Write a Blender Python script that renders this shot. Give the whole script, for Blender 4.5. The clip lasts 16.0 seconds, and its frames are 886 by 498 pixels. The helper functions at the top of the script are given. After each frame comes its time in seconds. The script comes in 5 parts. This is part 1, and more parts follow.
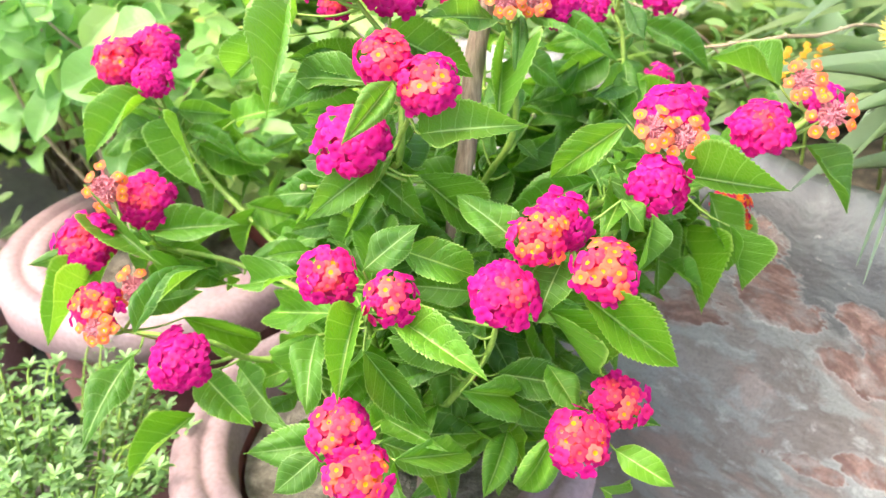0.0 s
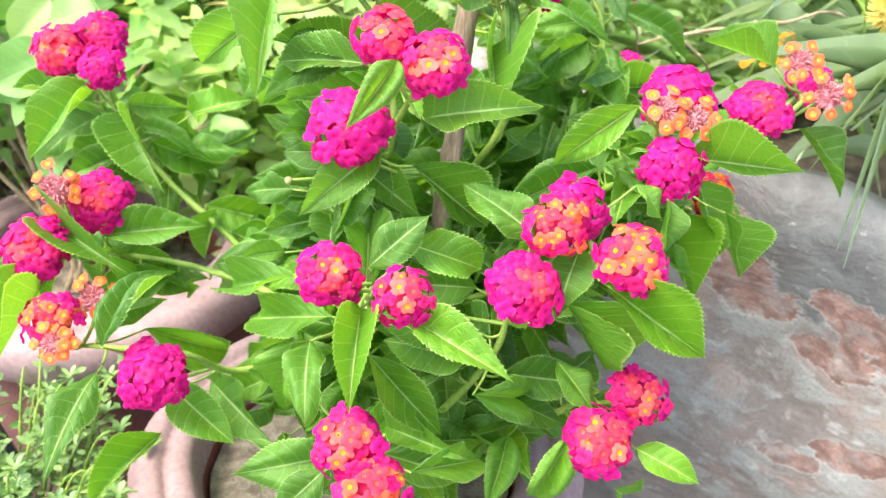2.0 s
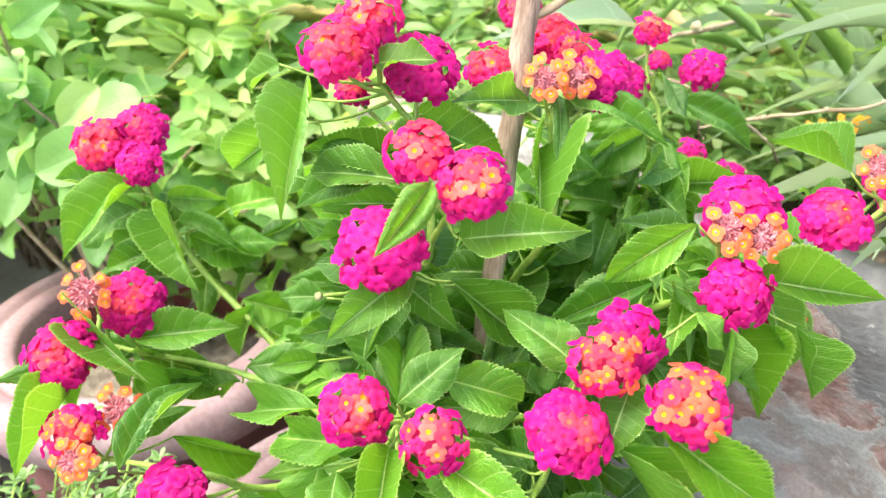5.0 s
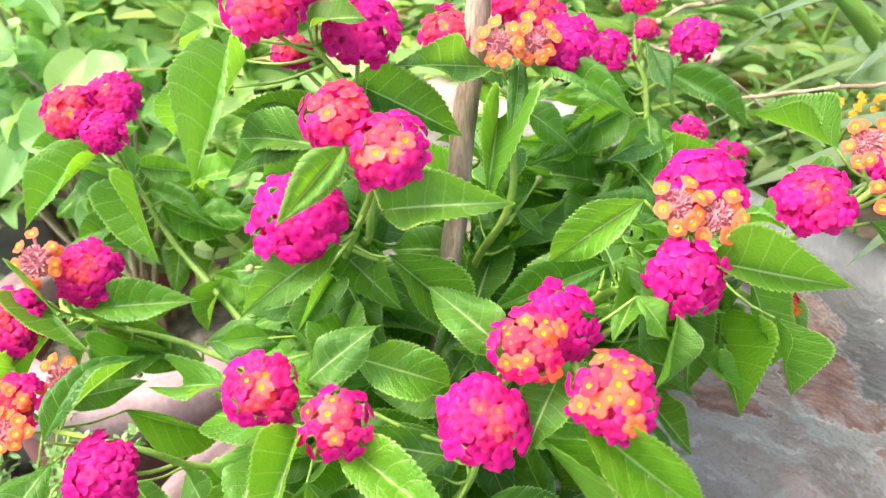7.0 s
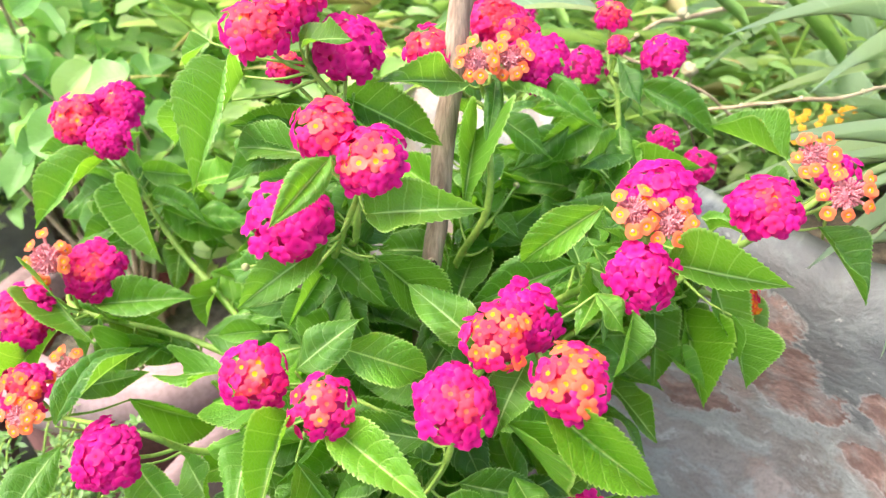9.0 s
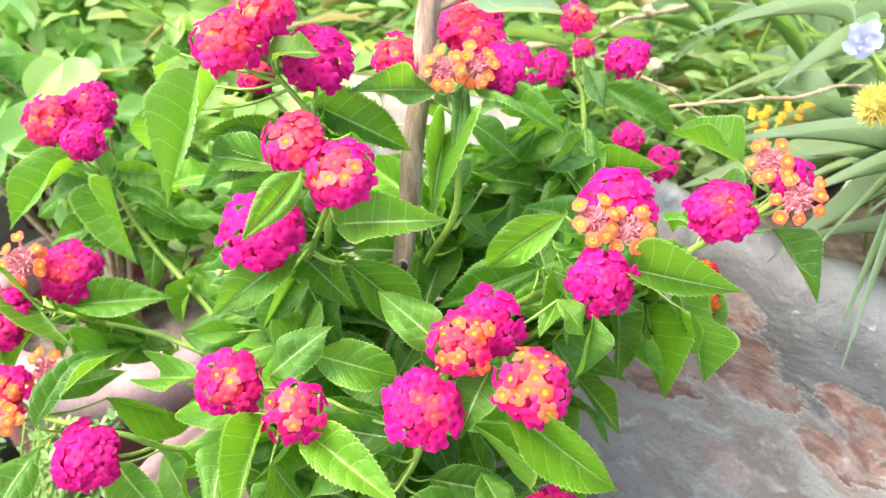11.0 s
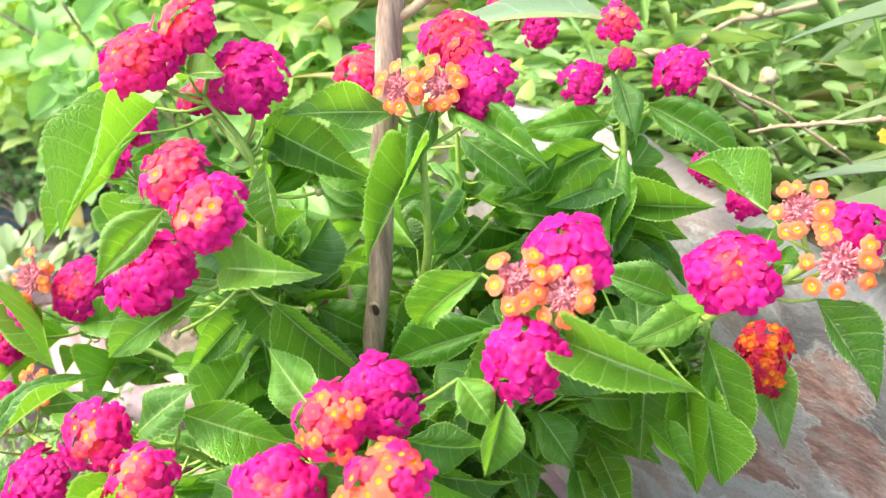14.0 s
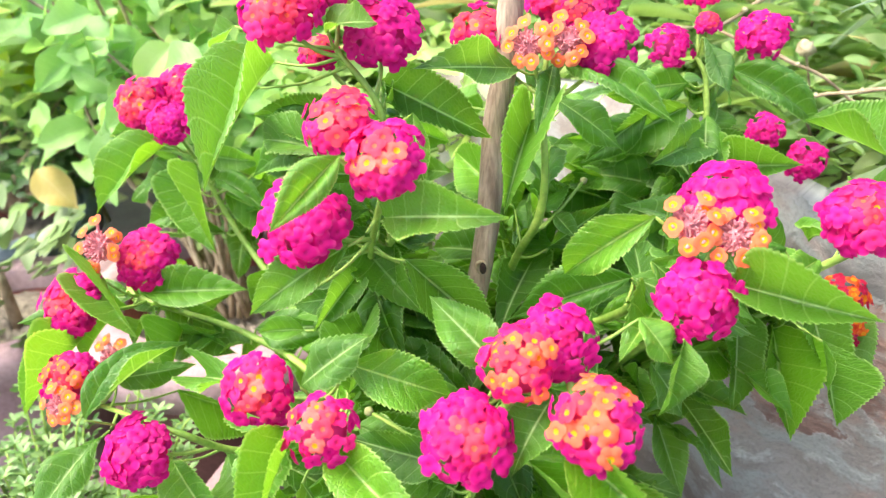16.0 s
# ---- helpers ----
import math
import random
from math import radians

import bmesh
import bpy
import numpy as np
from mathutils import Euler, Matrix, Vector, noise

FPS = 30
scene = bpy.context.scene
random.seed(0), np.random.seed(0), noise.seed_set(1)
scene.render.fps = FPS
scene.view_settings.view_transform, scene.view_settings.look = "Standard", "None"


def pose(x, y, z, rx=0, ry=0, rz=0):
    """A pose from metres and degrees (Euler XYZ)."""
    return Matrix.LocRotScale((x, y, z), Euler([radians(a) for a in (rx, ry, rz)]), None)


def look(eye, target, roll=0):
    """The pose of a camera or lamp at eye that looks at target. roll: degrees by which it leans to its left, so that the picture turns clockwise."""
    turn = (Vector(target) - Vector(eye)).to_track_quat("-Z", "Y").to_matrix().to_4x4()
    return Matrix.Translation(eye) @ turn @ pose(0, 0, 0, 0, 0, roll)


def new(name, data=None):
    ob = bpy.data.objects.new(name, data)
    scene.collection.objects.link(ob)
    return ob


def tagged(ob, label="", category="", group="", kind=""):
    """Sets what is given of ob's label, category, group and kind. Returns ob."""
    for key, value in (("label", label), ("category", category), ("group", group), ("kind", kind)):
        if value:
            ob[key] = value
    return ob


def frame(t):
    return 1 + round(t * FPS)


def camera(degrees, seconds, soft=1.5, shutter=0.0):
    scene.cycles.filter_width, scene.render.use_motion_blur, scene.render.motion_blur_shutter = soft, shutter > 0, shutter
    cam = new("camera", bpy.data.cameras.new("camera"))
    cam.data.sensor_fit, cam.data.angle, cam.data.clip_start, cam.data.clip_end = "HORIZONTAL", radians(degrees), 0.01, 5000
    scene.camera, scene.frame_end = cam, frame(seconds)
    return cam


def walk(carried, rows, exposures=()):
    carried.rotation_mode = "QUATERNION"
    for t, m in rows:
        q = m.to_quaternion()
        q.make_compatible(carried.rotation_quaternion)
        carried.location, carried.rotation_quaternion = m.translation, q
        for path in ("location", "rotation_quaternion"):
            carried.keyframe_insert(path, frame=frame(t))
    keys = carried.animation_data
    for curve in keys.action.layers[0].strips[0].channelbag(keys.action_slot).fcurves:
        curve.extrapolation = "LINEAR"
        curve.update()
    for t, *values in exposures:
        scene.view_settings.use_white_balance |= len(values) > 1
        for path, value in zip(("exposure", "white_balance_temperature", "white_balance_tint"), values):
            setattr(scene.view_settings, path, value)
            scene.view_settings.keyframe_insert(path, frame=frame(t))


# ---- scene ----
cam = camera(56.8, 16.0, 1.3)
cam.data.dof.use_dof, cam.data.dof.focus_distance, cam.data.dof.aperture_fstop = True, 0.39, 13.0
PATH = [
    (0, (0.033, 0.025, 0.767), (-0.003, 1.733, -0.273), -0.3),
    (0.5, (0.023, 0.007, 0.77), (-0.017, 1.736, -0.234), 0.1),
    (1, (0.019, 0.01, 0.762), (0.02, 1.739, -0.244), 1.0),
    (1.5, (0.005, 0.032, 0.751), (0.105, 1.747, -0.274), 0.9),
    (2, (-0.011, 0.049, 0.746), (0.155, 1.757, -0.281), 1.5),
    (2.5, (-0.019, 0.063, 0.747), (0.169, 1.778, -0.264), 2.3),
    (3, (-0.031, 0.084, 0.748), (0.188, 1.8, -0.255), 2.5),
    (3.5, (-0.04, 0.096, 0.755), (0.192, 1.826, -0.221), 2.2),
    (3.7, (-0.04, 0.102, 0.762), (0.192, 1.835, -0.208), 1.8),
    (5.8, (0.031, 0.089, 0.762), (-0.051, 1.867, -0.151), 0.1),
    (6, (0.035, 0.091, 0.757), (-0.044, 1.868, -0.157), 0.5),
    (6.5, (0.051, 0.104, 0.747), (-0.04, 1.867, -0.192), -0.5),
    (7, (0.058, 0.113, 0.745), (-0.061, 1.867, -0.209), -0.9),
    (7.5, (0.066, 0.114, 0.742), (-0.076, 1.859, -0.226), -1.2),
    (8, (0.071, 0.106, 0.745), (-0.066, 1.85, -0.225), -1.2),
    (8.5, (0.072, 0.097, 0.754), (-0.059, 1.846, -0.206), -1.3),
    (8.7, (0.069, 0.09, 0.757), (-0.06, 1.846, -0.192), -0.9),
    (10.8, (0.072, 0.074, 0.777), (0.023, 1.81, -0.215), 0.2),
    (11, (0.074, 0.079, 0.78), (0.016, 1.811, -0.22), -0.0),
    (11.5, (0.092, 0.108, 0.794), (0.025, 1.817, -0.244), 0.1),
    (12, (0.121, 0.138, 0.799), (-0.034, 1.848, -0.227), -0.5),
    (12.2, (0.114, 0.149, 0.809), (-0.166, 1.828, -0.241), -2.0),
    (12.5, (0.147, 0.153, 0.777), (-0.351, 1.831, -0.19), -6.2),
    (13, (0.167, 0.164, 0.767), (-0.399, 1.818, -0.205), -6.0),
    (13.5, (0.196, 0.17, 0.76), (-0.39, 1.817, -0.213), -6.3),
    (14, (0.199, 0.168, 0.76), (-0.407, 1.811, -0.207), -6.0),
    (14.5, (0.198, 0.161, 0.763), (-0.41, 1.8, -0.209), -5.4),
    (15, (0.202, 0.14, 0.772), (-0.265, 1.825, -0.2), -4.3),
    (15.5, (0.177, 0.127, 0.773), (-0.17, 1.849, -0.183), -4.2),
    (15.9, (0.119, 0.133, 0.766), (-0.253, 1.813, -0.253), -2.3),
    (16, (0.107, 0.131, 0.753), (-0.313, 1.814, -0.242), -3.7),
]
walk(cam, [(t, look(eye, target, roll)) for t, eye, target, roll in PATH], [(0, 1.92, 6800, 12), (6, 1.90, 6800, 12), (8.5, 1.87, 6800, 12), (11, 1.98, 6800, 12), (12, 2.02, 6800, 12), (12.5, 1.87, 6800, 12), (13, 1.88, 6800, 12), (13.6, 1.97, 6800, 12), (15.5, 1.99, 6800, 12), (16, 1.93, 6800, 12)])

# ---- world, sun, exposure ----
SKY, SUN = 0.15, 1.6
world = bpy.data.worlds.new("world")
scene.world = world
world.use_nodes = True
wn = world.node_tree.nodes
sky = wn.new("ShaderNodeTexSky")
sky.sky_type, sky.sun_disc = "NISHITA", False
sky.sun_elevation, sky.sun_rotation = radians(62), radians(-113)
sky.dust_density, sky.air_density = 4.0, 1.0
wn["Background"].inputs["Strength"].default_value = SKY
world.node_tree.links.new(sky.outputs[0], wn["Background"].inputs["Color"])
sun = new("sun", bpy.data.lights.new("sun", "SUN"))
sun.data.energy, sun.data.angle, sun.data.color = SUN, radians(40), (1.0, 0.96, 0.9)
# high and broad, behind thin cloud
sun.matrix_basis = look((-0.64, 0.23, 1.3), (0, 0.5, 0))


# ---- material helpers ----
def nodes_of(name):
    m = bpy.data.materials.new(name)
    m.use_nodes = True
    t = m.node_tree
    t.nodes.clear()
    out = t.nodes.new("ShaderNodeOutputMaterial")
    return m, t, out


def N(t, kind, **sets):
    n = t.nodes.new(kind)
    for k, v in sets.items():
        n.inputs[k].default_value = v
    return n


def math_node(t, op, a, b=None, c=None):
    n = t.nodes.new("ShaderNodeMath")
    n.operation = op
    for i, v in enumerate((a, b, c)):
        if v is None:
            continue
        if isinstance(v, (int, float)):
            n.inputs[i].default_value = v
        else:
            t.links.new(v, n.inputs[i])
    return n.outputs[0]


def mix_col(t, fac, a, b):
    n = t.nodes.new("ShaderNodeMix")
    n.data_type = "RGBA"
    for i, v in ((0, fac), (6, a), (7, b)):
        if isinstance(v, (int, float)):
            n.inputs[i].default_value = v
        elif isinstance(v, tuple):
            n.inputs[i].default_value = (*v, 1)
        else:
            t.links.new(v, n.inputs[i])
    return n.outputs[2]


def ramp(t, fac, lo, hi):
    n = t.nodes.new("ShaderNodeMapRange")
    n.interpolation_type = "SMOOTHSTEP"
    n.inputs["From Min"].default_value, n.inputs["From Max"].default_value = lo, hi
    t.links.new(fac, n.inputs["Value"])
    return n.outputs[0]


def noise_fac(t, scale, detail=4.0, coord="Object", stretch=None, tilt=0):
    co = t.nodes.new("ShaderNodeTexCoord")
    n = N(t, "ShaderNodeTexNoise", Scale=scale, Detail=detail)
    src = co.outputs[coord]
    if stretch:
        mp = t.nodes.new("ShaderNodeMapping")
        mp.inputs["Scale"].default_value = stretch
        mp.inputs["Rotation"].default_value = (0, radians(tilt), radians(30) if tilt else 0)
        t.links.new(src, mp.inputs["Vector"])
        src = mp.outputs[0]
    t.links.new(src, n.inputs["Vector"])
    return n.outputs[0]


def bump(t, height, strength, distance):
    n = N(t, "ShaderNodeBump", Strength=strength, Distance=distance)
    t.links.new(height, n.inputs["Height"])
    return n.outputs[0]


def surface(name, dark, light, scale=30, rough=0.7, relief=0.3, depth=0.002, fine=300, mottle=None, stretch=None):
    """A stony, earthen or wooden surface with variation at two scales and fine relief."""
    m, t, out = nodes_of(name)
    p = N(t, "ShaderNodeBsdfPrincipled", Roughness=rough)
    a = noise_fac(t, scale, 5, stretch=stretch)
    b = noise_fac(t, fine, 3, stretch=stretch)
    col = mix_col(t, ramp(t, a, 0.3, 0.7), dark, light)
    if mottle:
        c = noise_fac(t, scale * 0.4, 6)
        col = mix_col(t, ramp(t, c, 0.52, 0.62), col, mottle)
    col = mix_col(t, math_node(t, "MULTIPLY", ramp(t, b, 0.35, 0.7), 0.35), col, tuple(v * 0.55 for v in dark))
    t.links.new(col, p.inputs["Base Color"])
    h = math_node(t, "ADD", a, math_node(t, "MULTIPLY", b, 0.4))
    t.links.new(bump(t, h, relief, depth), p.inputs["Normal"])
    t.links.new(p.outputs[0], out.inputs[0])
    return m


def foliage(name, dark, light, rib, gloss=0.42, through_light=0.34, veins=8.0, vein_mix=0.5, quilt=0.5, island=False, tint=None, sheen=0.6):
    """A leaf: midrib and side veins along its own length, soft quilting, sheen, and light that comes through."""
    m, t, out = nodes_of(name)
    uv = t.nodes.new("ShaderNodeUVMap")
    sep = t.nodes.new("ShaderNodeSeparateXYZ")
    t.links.new(uv.outputs[0], sep.inputs[0])
    s, across = sep.outputs[0], math_node(t, "ABSOLUTE", math_node(t, "SUBTRACT", sep.outputs[1], 0.5))
    if island:
        g = t.nodes.new("ShaderNodeNewGeometry")
        rnd = g.outputs["Random Per Island"]
    else:
        rnd = t.nodes.new("ShaderNodeObjectInfo").outputs["Random"]
    mid = ramp(t, across, 0.03, 0.01)
    warp = noise_fac(t, 5.0, 2, "UV")
    slant = math_node(t, "SUBTRACT", math_node(t, "MULTIPLY_ADD", warp, 0.11, s), math_node(t, "MULTIPLY", math_node(t, "POWER", across, 1.5), 0.72))
    fr = math_node(t, "ABSOLUTE", math_node(t, "SUBTRACT", math_node(t, "FRACT", math_node(t, "MULTIPLY", slant, veins)), 0.5))
    side = ramp(t, fr, 0.042, 0.008)
    pillow = math_node(t, "POWER", math_node(t, "MULTIPLY", fr, 2.0), 0.5)
    net = t.nodes.new("ShaderNodeTexVoronoi")
    net.feature = "DISTANCE_TO_EDGE"
    net.inputs["Scale"].default_value = 26.0
    t.links.new(uv.outputs[0], net.inputs["Vector"])
    mesh_veins = ramp(t, net.outputs["Distance"], 0.0, 0.18)
    big = noise_fac(t, 2.5, 3, "UV")
    fine = noise_fac(t, 38.0, 3, "UV")
    col = mix_col(t, math_node(t, "MULTIPLY_ADD", rnd, 0.75, math_node(t, "MULTIPLY_ADD", big, 0.5, -0.12)), dark, light)
    if tint:
        col = mix_col(t, ramp(t, rnd, 0.82, 0.99), col, tint)
    col = mix_col(t, math_node(t, "MULTIPLY", ramp(t, fine, 0.35, 0.75), 0.14), col, dark)
    # the outermost margin is paled too: a backlit rim put into the colour
    col = mix_col(t, math_node(t, "MULTIPLY", math_node(t, "MAXIMUM", math_node(t, "MAXIMUM", mid, ramp(t, across, 0.462, 0.498)), math_node(t, "MULTIPLY", side, 0.85)), vein_mix), col, rib)
    col = mix_col(t, math_node(t, "MULTIPLY", math_node(t, "SUBTRACT", 1.0, mesh_veins), vein_mix * 0.16), col, rib)
    p = N(t, "ShaderNodeBsdfPrincipled", Roughness=gloss)
    p.inputs["Specular IOR Level"].default_value = sheen
    t.links.new(col, p.inputs["Base Color"])
    tr = N(t, "ShaderNodeBsdfTranslucent")
    t.links.new(mix_col(t, 0.45, col, (light[0] * 1.6, light[1] * 1.5, light[2] * 0.7)), tr.inputs["Color"])
    h = math_node(t, "ADD", math_node(t, "MULTIPLY", pillow, 0.7), math_node(t, "MULTIPLY_ADD", mesh_veins, 0.30, math_node(t, "MULTIPLY", fine, 0.2)))
    h = math_node(t, "SUBTRACT", h, math_node(t, "MULTIPLY", mid, 0.9))
    nb = bump(t, h, quilt, 0.0016)
    t.links.new(nb, p.inputs["Normal"])
    t.links.new(nb, tr.inputs["Normal"])
    mx = N(t, "ShaderNodeMixShader", Fac=through_light)
    t.links.new(p.outputs[0], mx.inputs[1])
    t.links.new(tr.outputs[0], mx.inputs[2])
    t.links.new(mx.outputs[0], out.inputs[0])
    return m


def lantana_leaf(name, dark, light, rib, through_light=0.3):
    """A toothed, quilted leaf with a waxy sheen: pale midrib, sunken side veins that curve to the tip, a fine net between them."""
    m, t, out = nodes_of(name)
    uv = t.nodes.new("ShaderNodeUVMap")
    sep = t.nodes.new("ShaderNodeSeparateXYZ")
    t.links.new(uv.outputs[0], sep.inputs[0])
    s, across = sep.outputs[0], math_node(t, "ABSOLUTE", math_node(t, "SUBTRACT", sep.outputs[1], 0.5))
    rnd = t.nodes.new("ShaderNodeObjectInfo").outputs["Random"]
    half = math_node(t, "MULTIPLY", across, 2.0)
    slant = math_node(t, "SUBTRACT", s, math_node(t, "MULTIPLY", math_node(t, "POWER", half, 1.35), 0.17))
    fr = math_node(t, "ABSOLUTE", math_node(t, "SUBTRACT", math_node(t, "FRACT", math_node(t, "MULTIPLY", slant, VEINS)), 0.5))
    mid, side = ramp(t, across, 0.032, 0.010), ramp(t, fr, 0.060, 0.012)
    stretch = t.nodes.new("ShaderNodeMapping")
    stretch.inputs["Scale"].default_value = (30.0, 13.0, 1.0)
    t.links.new(uv.outputs[0], stretch.inputs["Vector"])
    net = N(t, "ShaderNodeTexVoronoi", Scale=1.0)
    net.feature = "DISTANCE_TO_EDGE"
    t.links.new(stretch.outputs[0], net.inputs["Vector"])
    cells = ramp(t, net.outputs["Distance"], 0.0, 0.22)
    big, fine = noise_fac(t, 3.0, 4, "UV"), noise_fac(t, 46.0, 3, "UV")
    tone = math_node(t, "MULTIPLY_ADD", rnd, 0.7, math_node(t, "MULTIPLY_ADD", big, 0.7, -0.2))
    col = mix_col(t, tone, dark, light)
    col = mix_col(t, math_node(t, "MULTIPLY", ramp(t, fine, 0.38, 0.72), 0.22), col, dark)
    # light caught by the teeth, painted along the margin in the rib colour
    edge = ramp(t, across, 0.470, 0.497)
    lines = math_node(t, "MAXIMUM", math_node(t, "MULTIPLY", mid, 0.98), math_node(t, "MAXIMUM", math_node(t, "MULTIPLY", side, 0.36), math_node(t, "MULTIPLY", edge, 0.8)))
    col = mix_col(t, lines, col, rib)
    col = mix_col(t, math_node(t, "MULTIPLY", math_node(t, "SUBTRACT", 1.0, cells), 0.06), col, rib)
    p = N(t, "ShaderNodeBsdfPrincipled")
    p.inputs["Specular IOR Level"].default_value = 0.9
    t.links.new(math_node(t, "MULTIPLY_ADD", big, 0.16, 0.37), p.inputs["Roughness"])
    t.links.new(col, p.inputs["Base Color"])
    tr = N(t, "ShaderNodeBsdfTranslucent")
    t.links.new(mix_col(t, 0.5, col, (light[0] * 2.0, light[1] * 1.5, light[2] * 0.7)), tr.inputs["Color"])
    h = math_node(t, "MULTIPLY_ADD", cells, 0.30, math_node(t, "MULTIPLY", fine, 0.05))
    h = math_node(t, "SUBTRACT", h, math_node(t, "MULTIPLY", side, 0.3))
    nb = bump(t, h, 0.62, 0.0015)
    t.links.new(nb, p.inputs["Normal"])
    mx = N(t, "ShaderNodeMixShader", Fac=through_light)
    t.links.new(p.outputs[0], mx.inputs[1])
    t.links.new(tr.outputs[0], mx.inputs[2])
    t.links.new(mx.outputs[0], out.inputs[0])
    return m


def petal(name, a, b, through_light=0.48, rough=0.6):
    m, t, out = nodes_of(name)
    rnd = t.nodes.new("ShaderNodeObjectInfo").outputs["Random"]
    big = noise_fac(t, 0.9, 3)
    col = mix_col(t, math_node(t, "MULTIPLY_ADD", rnd, 0.7, math_node(t, "MULTIPLY", big, 0.3)), a, b)
    co = t.nodes.new("ShaderNodeTexCoord")
    ln = t.nodes.new("ShaderNodeVectorMath")
    ln.operation = "LENGTH"
    t.links.new(co.outputs["Object"], ln.inputs[0])
    far = ramp(t, ln.outputs["Value"], 0.7, 1.05)
    col = mix_col(t, math_node(t, "MULTIPLY", far, 0.14), col, tuple(v + (1 - v) * 0.28 for v in b))
    near = ramp(t, ln.outputs["Value"], 0.5, 0.2)
    col = mix_col(t, math_node(t, "MULTIPLY", near, 0.22), col, tuple(v * 0.6 for v in a))
    p = N(t, "ShaderNodeBsdfPrincipled", Roughness=rough)
    p.inputs["Specular IOR Level"].default_value = 0.25
    t.links.new(col, p.inputs["Base Color"])
    tr = N(t, "ShaderNodeBsdfTranslucent")
    t.links.new(col, tr.inputs["Color"])
    mx = N(t, "ShaderNodeMixShader", Fac=through_light)
    t.links.new(p.outputs[0], mx.inputs[1])
    t.links.new(tr.outputs[0], mx.inputs[2])
    t.links.new(mx.outputs[0], out.inputs[0])
    return m


VEINS = 7.0
LEAF = lantana_leaf("mature lantana leaf", (0.034, 0.152, 0.016), (0.152, 0.41, 0.028), (0.46, 0.70, 0.22), 0.53)
LEAF_YOUNG = lantana_leaf("young lantana leaf", (0.082, 0.29, 0.014), (0.178, 0.455, 0.022), (0.50, 0.74, 0.17), 0.42)
ROUND = foliage("ovate leaf", (0.09, 0.28, 0.06), (0.33, 0.60, 0.18), (0.44, 0.66, 0.30), quilt=0.25, vein_mix=0.3, through_light=0.42, tint=(0.46, 0.63, 0.22))
# brighter and yellower than the ovate leaf: strong backlight put into the colour
LIME = foliage("sunlit lime leaf", (0.34, 0.56, 0.05), (0.70, 0.82, 0.13), (0.74, 0.84, 0.35), quilt=0.2, vein_mix=0.25, through_light=0.5)
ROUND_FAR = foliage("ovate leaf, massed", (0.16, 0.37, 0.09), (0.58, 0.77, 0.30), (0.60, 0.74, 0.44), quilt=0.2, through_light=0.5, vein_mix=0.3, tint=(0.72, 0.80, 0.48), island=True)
PALE = foliage("bedding leaf", (0.14, 0.34, 0.075), (0.56, 0.75, 0.27), (0.60, 0.74, 0.44), quilt=0.2, through_light=0.48, vein_mix=0.3, tint=(0.70, 0.78, 0.50), island=True)
BLADE = foliage("strap leaf", (0.20, 0.34, 0.18), (0.46, 0.60, 0.42), (0.62, 0.74, 0.58), veins=3, quilt=0.15, vein_mix=0.4)
BED = foliage("garden bed leaf", (0.07, 0.21, 0.045), (0.40, 0.61, 0.20), (0.46, 0.64, 0.28), quilt=0.2, through_light=0.40, vein_mix=0.3, tint=(0.50, 0.62, 0.30), island=True)
STRAW = foliage("dry straw", (0.42, 0.36, 0.18), (0.70, 0.62, 0.38), (0.74, 0.68, 0.46), veins=2, quilt=0.1, vein_mix=0.2, island=True)
SUCC = foliage("fleshy leaf", (0.09, 0.23, 0.06), (0.33, 0.52, 0.17), (0.40, 0.62, 0.2), veins=1, quilt=0.05, vein_mix=0.1, island=True)
JADE = foliage("succulent leaf", (0.06, 0.14, 0.035), (0.24, 0.36, 0.12), (0.28, 0.38, 0.16), veins=1, quilt=0.1, vein_mix=0.1, through_light=0.1, island=True)
DARK = foliage("dark small leaf", (0.035, 0.10, 0.025), (0.10, 0.22, 0.06), (0.14, 0.26, 0.09), veins=2, quilt=0.1, vein_mix=0.2, island=True)
YELLOWED = foliage("yellowed leaf", (0.55, 0.42, 0.12), (0.78, 0.66, 0.28), (0.8, 0.7, 0.4), quilt=0.2, vein_mix=0.3)
STEM = surface("green stem", (0.20, 0.36, 0.05), (0.36, 0.52, 0.10), 60, 0.55, 0.2, 0.0006, 400)
TWIG = surface("dry twig", (0.22, 0.16, 0.09), (0.46, 0.38, 0.25), 70, 0.8, 0.5, 0.001, 500)
WOOD = surface("weathered stake", (0.17, 0.115, 0.075), (0.52, 0.40, 0.295), 40, 0.8, 1.0, 0.0018, 260, stretch=(3, 3, 0.25))
# dark brown that stands for the shade inside the stake's knot hole
KNOT = surface("knot hole shade", (0.030, 0.020, 0.014), (0.09, 0.06, 0.04), 200, 0.95, 0.6, 0.001, 800)
EARTH = surface("garden earth", (0.05, 0.040, 0.028), (0.17, 0.135, 0.09), 60, 0.95, 1.0, 0.006, 420)
SOIL = surface("dry soil", (0.14, 0.115, 0.085), (0.36, 0.32, 0.25), 60, 0.95, 1.0, 0.006, 420)
TERRA = surface("faded pink pot", (0.31, 0.195, 0.200), (0.41, 0.295, 0.300), 14, 0.75, 0.25, 0.001, 220, mottle=(0.37, 0.25, 0.25))
CLAY = surface("dull red clay", (0.17, 0.065, 0.06), (0.27, 0.12, 0.11), 16, 0.75, 0.25, 0.001, 200)
TERRA_IN = surface("red clay", (0.20, 0.05, 0.04), (0.34, 0.10, 0.08), 20, 0.75, 0.25, 0.001, 200)
GREYPOT = surface("blue grey glazed pot", (0.16, 0.22, 0.28), (0.30, 0.38, 0.45), 14, 0.45, 0.15, 0.001, 200)
